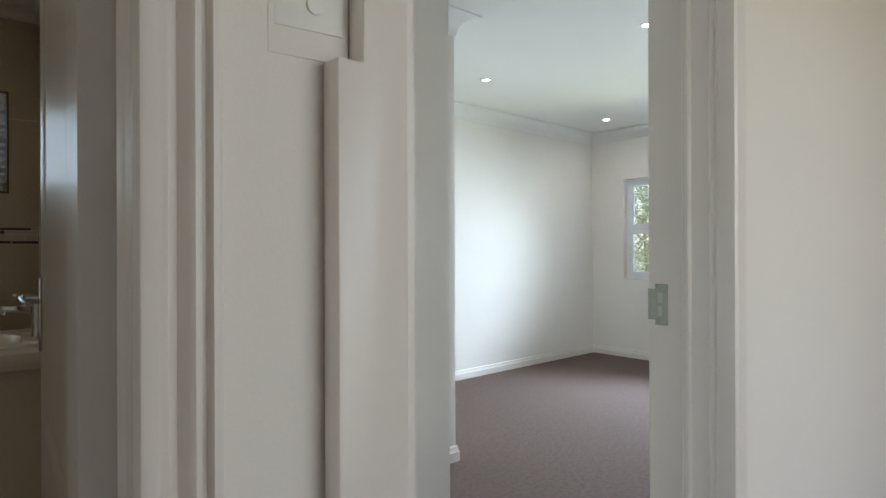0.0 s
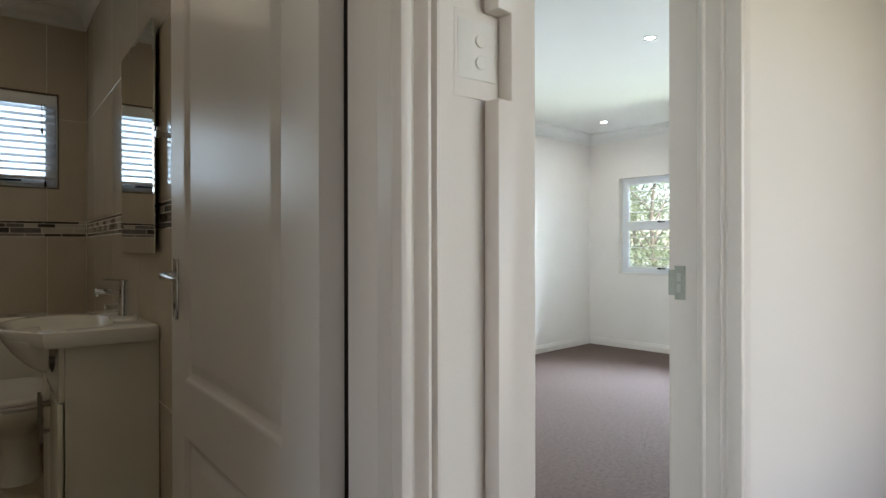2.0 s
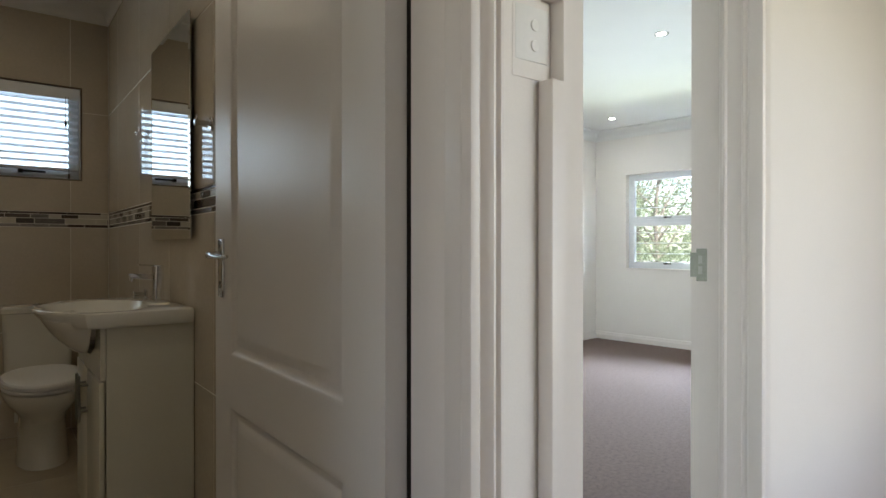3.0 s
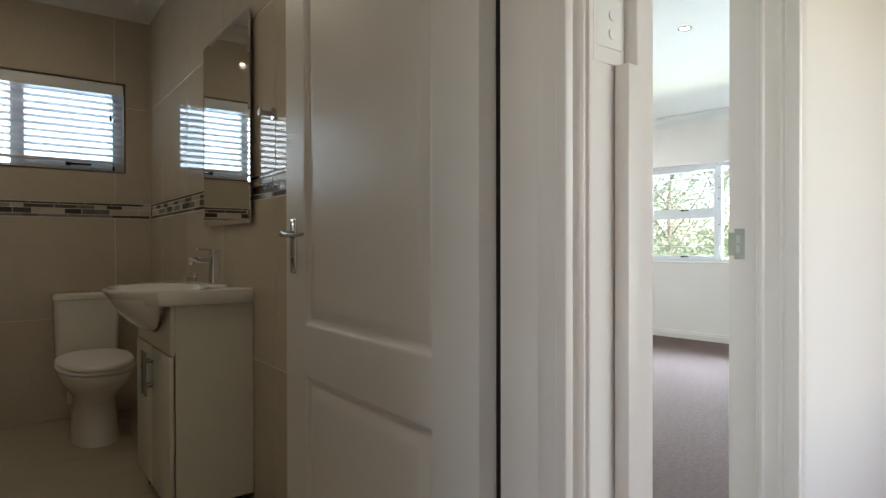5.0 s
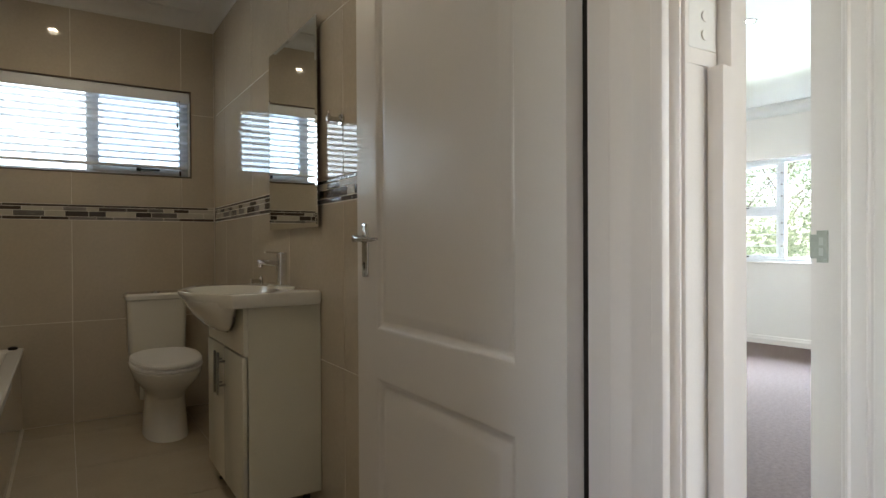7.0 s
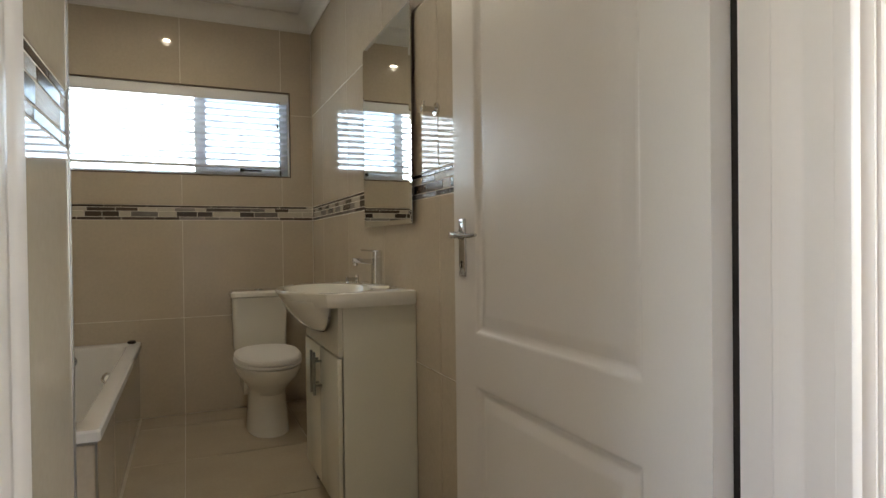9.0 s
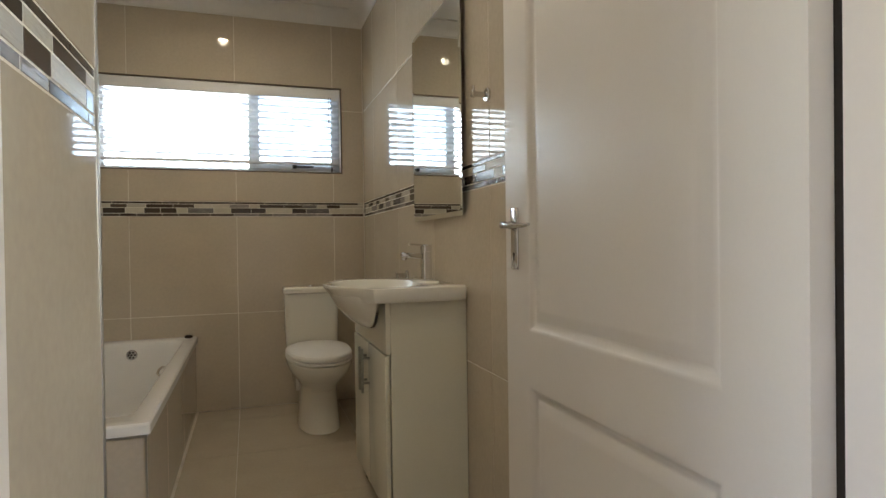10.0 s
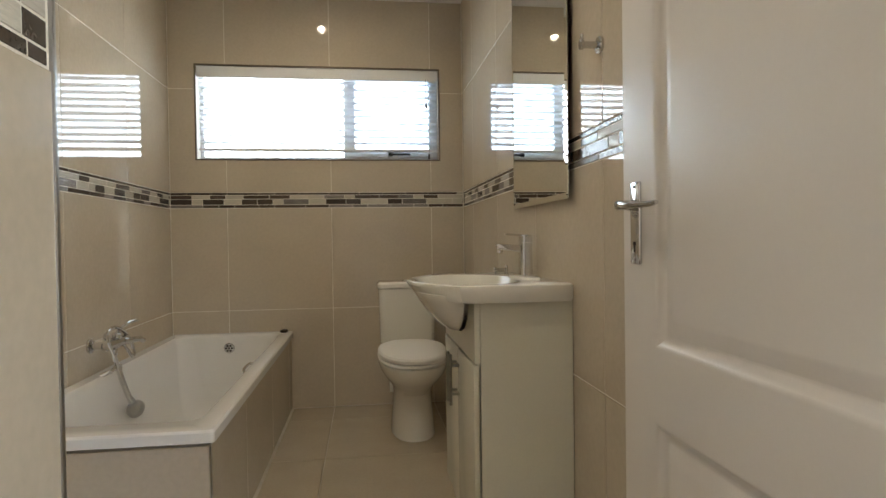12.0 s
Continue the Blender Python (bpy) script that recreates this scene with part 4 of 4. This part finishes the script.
def ring_v(bm, v0, v1, z0, z1, u0, u1, w):
    box(bm, u0, u1, v0, v0 + w, z0, z1)
    box(bm, u0, u1, v1 - w, v1, z0, z1)
    box(bm, u0, u1, v0 + w, v1 - w, z0, z0 + w)
    box(bm, u0, u1, v0 + w, v1 - w, z1 - w, z1)


bm = bm_new()
ring_v(bm, BWV0, BWV1, BWZ0, BWZ1, U0, U1, 0.040)
box(bm, U0, U1, MULL - 0.022, MULL + 0.022, BWZ0 + 0.04, BWZ1 - 0.04)
box(bm, U0, U1, MULL + 0.022, BWV1 - 0.04, 1.358, 1.398)
part("window_frame", soften(bm, 0.002, 1), ALU, bd)
for z0, z1 in ((BWZ0 + 0.040, 1.358), (1.398, BWZ1 - 0.040)):
    bm = bm_new()
    ring_v(bm, MULL + 0.022, BWV1 - 0.04, z0, z1, U0 - 0.010, U1 - 0.012, 0.034)
    sash = part("sash", soften(bm, 0.002, 1), ALU, bd)
    bm = bm_new(); box(bm, U0 + 0.014, U0 + 0.018, MULL + 0.05, BWV1 - 0.07, z0 + 0.03, z1 - 0.03)
    pane = part("pane", bm, GLASS, sash)
    bm = bm_new()
    c = 2.43
    box(bm, U0 - 0.028, U0 - 0.008, c - 0.012, c + 0.012, z0 + 0.008, z0 + 0.028)
    prism(bm, [(U0 - 0.040, c + 0.014), (U0 - 0.028, c + 0.016), (U0 - 0.026, c - 0.075), (U0 - 0.036, c - 0.078)], z0 + 0.012, z0 + 0.024)
    part("catch", soften(bm, 0.002), RUBBER_AND_SHADE, sash, "black window catch")
    for i in range(3):
        z = z0 + (z1 - z0) * (i + 1) / 4 + 0.01
        bm = bm_new(); rod(bm, (U0 - 0.020, MULL - 0.004, z), (U0 - 0.020, BWV1 - 0.012, z), 0.0050, 10)
        part("bar", bm, ALU, bd, "slim white burglar bar")
        bm = bm_new(); turned(bm, [(0.008, U0 - 0.026), (0.008, U0)], 12, (0, MULL - 0.002, z), "x")
        part("bar_socket", bm, STEEL, bd)
bm = bm_new(); box(bm, U0 + 0.020, U0 + 0.024, BWV0 + 0.04, MULL - 0.022, BWZ0 + 0.04, BWZ1 - 0.04)
pane = part("pane", bm, GLASS, bd)
bm = bm_new(); box(bm, BED_W - 0.012, U0, BWV0 + 0.001, BWV1 - 0.001, BWZ0 - 0.012, BWZ0 + 0.002)
part("window_sill", soften(bm, 0.003), GLOSS, bd)

# ---- bedroom trim ----
SKIRT = [(0, 0), (0.016, 0), (0.016, 0.052), (0.012, 0.057), (0.012, 0.063), (0.009, 0.066), (0.009, 0.077), (0.006, 0.083), (0, 0.085)]


def skirting(parent, p, q, inward, mitre=(0, 0)):
    p, q, n = Vector((*p, 0)), Vector((*q, 0)), Vector((*inward, 0))
    d = (q - p).normalized()
    bm = bm_new()
    loft(bm, [[e + n * o + w * o * k + Vector((0, 0, h)) for o, h in SKIRT] for e, w, k in ((p, d, mitre[0]), (q, -d, mitre[1]))])
    part("skirting", bm, GLOSS, parent)


bed_skirt = thing("baseboard_bedroom", "white moulded skirting board round the bedroom", "skirting", BED, kind="structure")
skirting(bed_skirt, (1.88, BED_D), (BED_W, BED_D), (0, -1), (1, 1))
skirting(bed_skirt, (BED_W, BED_D), (BED_W, 0.20), (-1, 0), (1, 1))
skirting(bed_skirt, (0.45, 1.834), (1.88, 1.834), (0, -1), (0, -1))
skirting(bed_skirt, (1.88, 1.834), (1.88, BED_D), (1, 0), (-1, 1))
bed_corn = thing("cornice_bedroom", "white plaster cove cornice round the bedroom ceiling", "cornice", BED, kind="structure")
cornice("cornice", bed_corn, (1.88, BED_D), (BED_W, BED_D), (0, -1), BED_H, 0.11)
cornice("cornice", bed_corn, (BED_W, BED_D), (BED_W, 0.20), (-1, 0), BED_H, 0.11)
cornice("cornice", bed_corn, (0.45, 1.834), (1.88, 1.834), (0, -1), BED_H, 0.11, (0, -1))
cornice("cornice", bed_corn, (1.88, 1.834), (1.88, BED_D), (1, 0), BED_H, 0.11, (-1, 1))
for u, v in BED_SPOTS:
    spot("bedroom_lamp", tuple(BED @ Vector((u, v, BED_H - 0.012))), 2.5, (0.96, 1.0, 0.94), 150)
    downlight(BED @ pose(u, v, BED_H), COOL_LAMP, "small round recessed downlight lit in the bedroom ceiling")

# ---- outside ----
bm = bm_new()
v = [bm.verts.new(p) for p in ((-300, -300, -0.25), (300, -300, -0.25), (300, 300, -0.25), (-300, 300, -0.25))]
bm.faces.new(v)
struct("ground", bm, GRASS, "sunlit green lawn round the house", "lawn")
SKY_GLOW = glowing("hazy_sky", (0.79, 0.90, 1.0), 0.66)
bm = bm_new()
bm.faces.new([bm.verts.new(p) for p in ((-2.6, BY1 + 0.60, 0.5), (2.2, BY1 + 0.60, 0.5), (2.2, BY1 + 0.60, 3.4), (-2.6, BY1 + 0.60, 3.4))])
struct("backdrop", bm, SKY_GLOW, "plain bright hazy sky beyond the bathroom window", "sky")
bm = bm_new(); box(bm, BED_W + 0.25, BED_W + 1.6, -3, 6, -0.26, -0.10)
struct("pavement", bm, PAVING, "pale paved apron along the bedroom wall", "paving", BED)


def leafy(bm, centre, size, count, rng, leaf=0.036):
    """Many small leaves scattered in uneven clumps."""
    for _ in range(count):
        while True:
            p = Vector((rng.uniform(-1, 1), rng.uniform(-1, 1), rng.uniform(-1, 1)))
            if p.length < 1:
                break
        p = Vector((p.x * size[0], p.y * size[1], p.z * size[2])) + centre
        d = Vector((rng.uniform(-1, 1), rng.uniform(-1, 1), rng.uniform(-0.9, 0.5))).normalized()
        s = d.orthogonal().normalized()
        s.rotate(Euler((rng.uniform(0, 6), rng.uniform(0, 6), 0)))
        L = leaf * rng.uniform(0.6, 1.4)
        bm.faces.new([bm.verts.new(q) for q in (p - d * L, p + s * L * 0.42, p + d * L, p - s * L * 0.42)])


def tree(u, v, height, spread, seed, clumps=46, leaves=190):
    rng = random.Random(seed)
    t = thing("tree", "leafy green garden tree outside the bedroom window", "tree", BED @ pose(u, v, -0.25), group="garden trees")
    bm = bm_new()
    top = height * 0.62
    tube(bm, [(0, 0, 0), (0.05, 0.03, height * 0.2), (-0.04, 0.05, height * 0.42), (0.03, 0.0, top)], [0.06, 0.045, 0.035, 0.022], 10)
    ends = []
    for i in range(9):
        a = i * 2.4 + rng.uniform(-0.3, 0.3)
        z0 = height * rng.uniform(0.22, 0.55)
        e = Vector((math.cos(a) * spread * rng.uniform(0.5, 0.9), math.sin(a) * spread * rng.uniform(0.5, 0.9), z0 + height * rng.uniform(0.12, 0.35)))
        tube(bm, [(0, 0, z0), (e.x * 0.45, e.y * 0.45, z0 + (e.z - z0) * 0.6), tuple(e)], [0.020, 0.012, 0.006], 7)
        ends.append(e)
    part("trunk", bm, BARK, t)
    bm = bm_new()
    for i in range(clumps):
        if i < len(ends):
            c = ends[i]
        else:
            a, r = rng.uniform(0, 6.283), spread * math.sqrt(rng.uniform(0.02, 1))
            c = Vector((math.cos(a) * r, math.sin(a) * r, height * rng.uniform(0.08, 0.98)))
        k = spread * rng.uniform(0.18, 0.34)
        leafy(bm, c, (k, k, k * 0.75), leaves, rng)
    part("crown", bm, LEAVES, t, smooth=False)


tree(9.6, 4.6, 4.6, 1.7, 11)
tree(10.2, 2.3, 4.2, 1.5, 12)
tree(9.4, 0.2, 4.8, 1.7, 13)
tree(11.4, 4.4, 5.0, 1.9, 17)
tree(11.2, 6.2, 5.2, 1.9, 18)
tree(12.6, 6.6, 5.2, 2.0, 14)
tree(13.0, 3.4, 4.8, 1.9, 15)
tree(12.0, -2.4, 5.0, 2.0, 16)
bm = bm_new()
box(bm, 14.2, 14.4, -12, 14, -0.25, 0.66); box(bm, 14.17, 14.43, -12, 14, 0.66, 0.72)
struct("garden_wall", bm, PAINT, "low white plastered garden wall beyond the trees", "garden wall", BED)
rng = random.Random(5)
hedge = thing("hedge", "clipped green garden hedge along the boundary", "hedge", BED @ pose(15.2, 2.0, -0.25))
bm = bm_new()
for i in range(90):
    leafy(bm, Vector((rng.uniform(-0.3, 0.3), rng.uniform(-9, 9), rng.uniform(0.2, 1.7))), (0.35, 0.5, 0.35), 90, rng, 0.09)
part("foliage", bm, LEAVES, hedge, smooth=False)

# ---- wall and floor tiles, one by one ----
GAP, PROUD, DEEP = 0.0021, 0.0, 0.006


def rects_minus(rect, hole):
    """The parts of a rectangle that lie outside a hole."""
    a0, a1, b0, b1 = rect
    if hole is None:
        return [rect]
    h0, h1, k0, k1 = hole
    if h0 >= a1 or h1 <= a0 or k0 >= b1 or k1 <= b0:
        return [rect]
    out = []
    m0, m1 = max(a0, h0), min(a1, h1)
    if a0 < m0:
        out.append((a0, m0, b0, b1))
    if m1 < a1:
        out.append((m1, a1, b0, b1))
    if b0 < k0:
        out.append((m0, m1, b0, max(b0, k0)))
    if k1 < b1:
        out.append((m0, m1, min(b1, k1), b1))
    return out


def lay(parent, name, material, cols, rows, place, hole=None):
    """Tiles between the joints; place(a, b, depth) gives the point, depth 0 at the face."""
    for a0, a1 in zip(cols, cols[1:]):
        for b0, b1 in rows:
            if a1 - a0 < 0.012 or b1 - b0 < 0.012:
                continue
            pieces = rects_minus((a0 + GAP, a1 - GAP, b0 + GAP, b1 - GAP), hole)
            if not pieces:
                continue
            bm = bm_new()
            for p0, p1, q0, q1 in pieces:
                e = 0.0009 if len(pieces) == 1 else 0.0
                loft(bm, [[place(p0, q0, DEEP), place(p1, q0, DEEP), place(p1, q1, DEEP), place(p0, q1, DEEP)],
                          [place(p0, q0, e), place(p1, q0, e), place(p1, q1, e), place(p0, q1, e)],
                          [place(p0 + e, q0 + e, 0), place(p1 - e, q0 + e, 0), place(p1 - e, q1 - e, 0), place(p0 + e, q1 - e, 0)]])
            bmesh.ops.remove_doubles(bm, verts=bm.verts, dist=0.00001)
            part(name, bm, material, parent, smooth=False)


def joints(first, lo, hi, pitch=0.605):
    c = [first + pitch * k for k in range(-9, 12)]
    return [lo] + [x for x in c if lo + 0.02 < x < hi - 0.02] + [hi]


Z_ROWS = [(0.0, 0.599), (0.599, 1.204), (1.296, 1.902), (1.902, 2.507), (2.507, 2.55)]
BACK = lambda a, b, d: (a, BY1 + d, b)
RIGHT = lambda a, b, d: (BX1 + d, a, b)
LEFT = lambda a, b, d: (BX0 - d, a, b)
NIB = lambda a, b, d: (NIB_X - d, a, b)
NIB_END = lambda a, b, d: (a, NIB_Y - d, b)
lay(bath_back, "tile", TILE, joints(-0.150, BX0, BX1), Z_ROWS, BACK, (WX0, WX1, WZ0, WZ1))
lay(bath_right, "tile", TILE, joints(2.159, 1.047, BY1), Z_ROWS, RIGHT)
lay(bath_left, "tile", TILE, joints(3.70, NIB_Y, BY1), Z_ROWS, LEFT)
lay(bath_nib, "tile", TILE, joints(2.10, 0.956, NIB_Y), Z_ROWS, NIB)
lay(bath_nib, "tile", TILE, joints(-0.315, BX0, NIB_X), Z_ROWS, NIB_END)
lay(bath_floor, "floor_tile", FLOOR_TILE, joints(-0.150, BX0, BX1), list(zip(joints(3.455, 0.90, BY1), joints(3.455, 0.90, BY1)[1:])), lambda a, b, d: (a, b, 0.0 - d))

# tiled apron of the tub, with metal edging
bm = bm_new()
box(bm, BX0 + 0.004, TUB_X1 - 0.020, TUB_Y0 + 0.020, BY1 - 0.001, 0.0, 0.025)
box(bm, TUB_X1 - 0.060, TUB_X1 - 0.016, TUB_Y0 + 0.020, BY1 - 0.001, 0.0, 0.418)
box(bm, BX0 + 0.004, TUB_X1 - 0.060, TUB_Y0 + 0.020, TUB_Y0 + 0.060, 0.0, 0.418)
apron = struct("wall_tub_apron", bm, GROUT, "low beige tiled apron round the bathtub", "bath panel")
lay(apron, "tile", TILE, joints(2.976, TUB_Y0 + 0.014, BY1), [(0.0, 0.423)], lambda a, b, d: (TUB_X1 - 0.014 - d, a, b))
lay(apron, "tile", TILE, joints(-1.6, BX0, TUB_X1 - 0.014, 0.605), [(0.0, 0.423)], lambda a, b, d: (a, TUB_Y0 + 0.014 + d, b))
bm = bm_new()
box(bm, TUB_X1 - 0.017, TUB_X1 - 0.011, TUB_Y0 + 0.011, TUB_Y0 + 0.017, 0.0, 0.429)
box(bm, TUB_X1 - 0.020, TUB_X1 - 0.010, TUB_Y0 + 0.017, BY1 - 0.001, 0.423, 0.429)
box(bm, BX0 + 0.004, TUB_X1 - 0.017, TUB_Y0 + 0.010, TUB_Y0 + 0.018, 0.423, 0.429)
part("edging", bm, STEEL, apron, "satin metal edging strip")
# The joint's shade is a black strip set back under the rim.
bm = bm_new()
box(bm, TUB_X1 - 0.024, TUB_X1 - 0.017, TUB_Y0 + 0.017, BY1 - 0.001, 0.4185, 0.4395)
box(bm, BX0 + 0.004, TUB_X1 - 0.024, TUB_Y0 + 0.017, TUB_Y0 + 0.024, 0.4185, 0.4395)
part("joint", bm, RUBBER_AND_SHADE, apron, "black strip for the shade in the open joint under the tub rim")
bm = bm_new()
prism(bm, [(TUB_X1 - 0.0138, 0.0003), (TUB_X1 - 0.003, 0.0003), (TUB_X1 - 0.005, 0.003), (TUB_X1 - 0.010, 0.006), (TUB_X1 - 0.0138, 0.010)], TUB_Y0 + 0.014, BY1 - 0.001, "y")
part("base_bead", bm, FLOOR_GROUT, apron, "cream bead along the floor at the apron base")
bm = bm_new(); box(bm, NIB_X - 0.006, NIB_X + 0.0025, NIB_Y - 0.006, NIB_Y + 0.0025, 0.0, 2.46)
part("edging", soften(bm, 0.0015), STEEL, bath_nib, "satin metal corner strip on the tile edge")

# mosaic border: four courses of narrow bricks
COURSES = ((1.2060, 1.2225), (1.2255, 1.2560), (1.2590, 1.2795), (1.2825, 1.2945))
mosaic_cache = {}


def mosaic(parent, lo, hi, place, key, seed):
    rng = random.Random(seed)
    for c, (z0, z1) in enumerate(COURSES):
        a = lo + 0.001
        dark = rng.random() < 0.5
        while a < hi - 0.004:
            if c in (0, 3):
                length = rng.choice((0.09, 0.14, 0.18))
                kind = GREY_MOSAIC if c == 0 and rng.random() < 0.5 else DARK_MOSAIC if rng.random() < 0.95 else PALE_MOSAIC
            else:
                dark = not dark if rng.random() < 0.82 else dark
                length = rng.choice((0.09, 0.12, 0.15)) if dark else rng.choice((0.06, 0.10, 0.16))
                kind = (GREY_MOSAIC if rng.random() < 0.14 else DARK_MOSAIC) if dark else PALE_MOSAIC
            length = min(length, hi - 0.001 - a)
            tag = (key, c, round(length, 4), kind.name)
            if tag not in mosaic_cache:
                bm = bm_new()
                e, L = 0.001, length - 0.003
                base = lambda x, z, d: tuple(Vector(place(x, z, d)) - Vector(place(0, 0, 0)))
                loft(bm, [[base(0, z0, 0.005), base(L, z0, 0.005), base(L, z1, 0.005), base(0, z1, 0.005)],
                          [base(0, z0, e), base(L, z0, e), base(L, z1, e), base(0, z1, e)],
                          [base(e, z0 + e, 0), base(L - e, z0 + e, 0), base(L - e, z1 - e, 0), base(e, z1 - e, 0)]])
                mosaic_cache[tag] = mesh_of("mosaic_brick", bm, kind, smooth=False)
            ob = new("mosaic_brick", mosaic_cache[tag])
            ob.parent = parent
            shift = Vector(place(a, 0, 0.0009 + rng.uniform(-0.0005, 0.0005)))
            ob.location = shift
            a += length


mosaic(bath_back, BX0, BX1, BACK, "back", 21)
mosaic(bath_right, 1.047, BY1, RIGHT, "right", 22)
mosaic(bath_left, NIB_Y, BY1, LEFT, "left", 23)
mosaic(bath_nib, 0.956, NIB_Y - 0.008, NIB, "nib", 24)
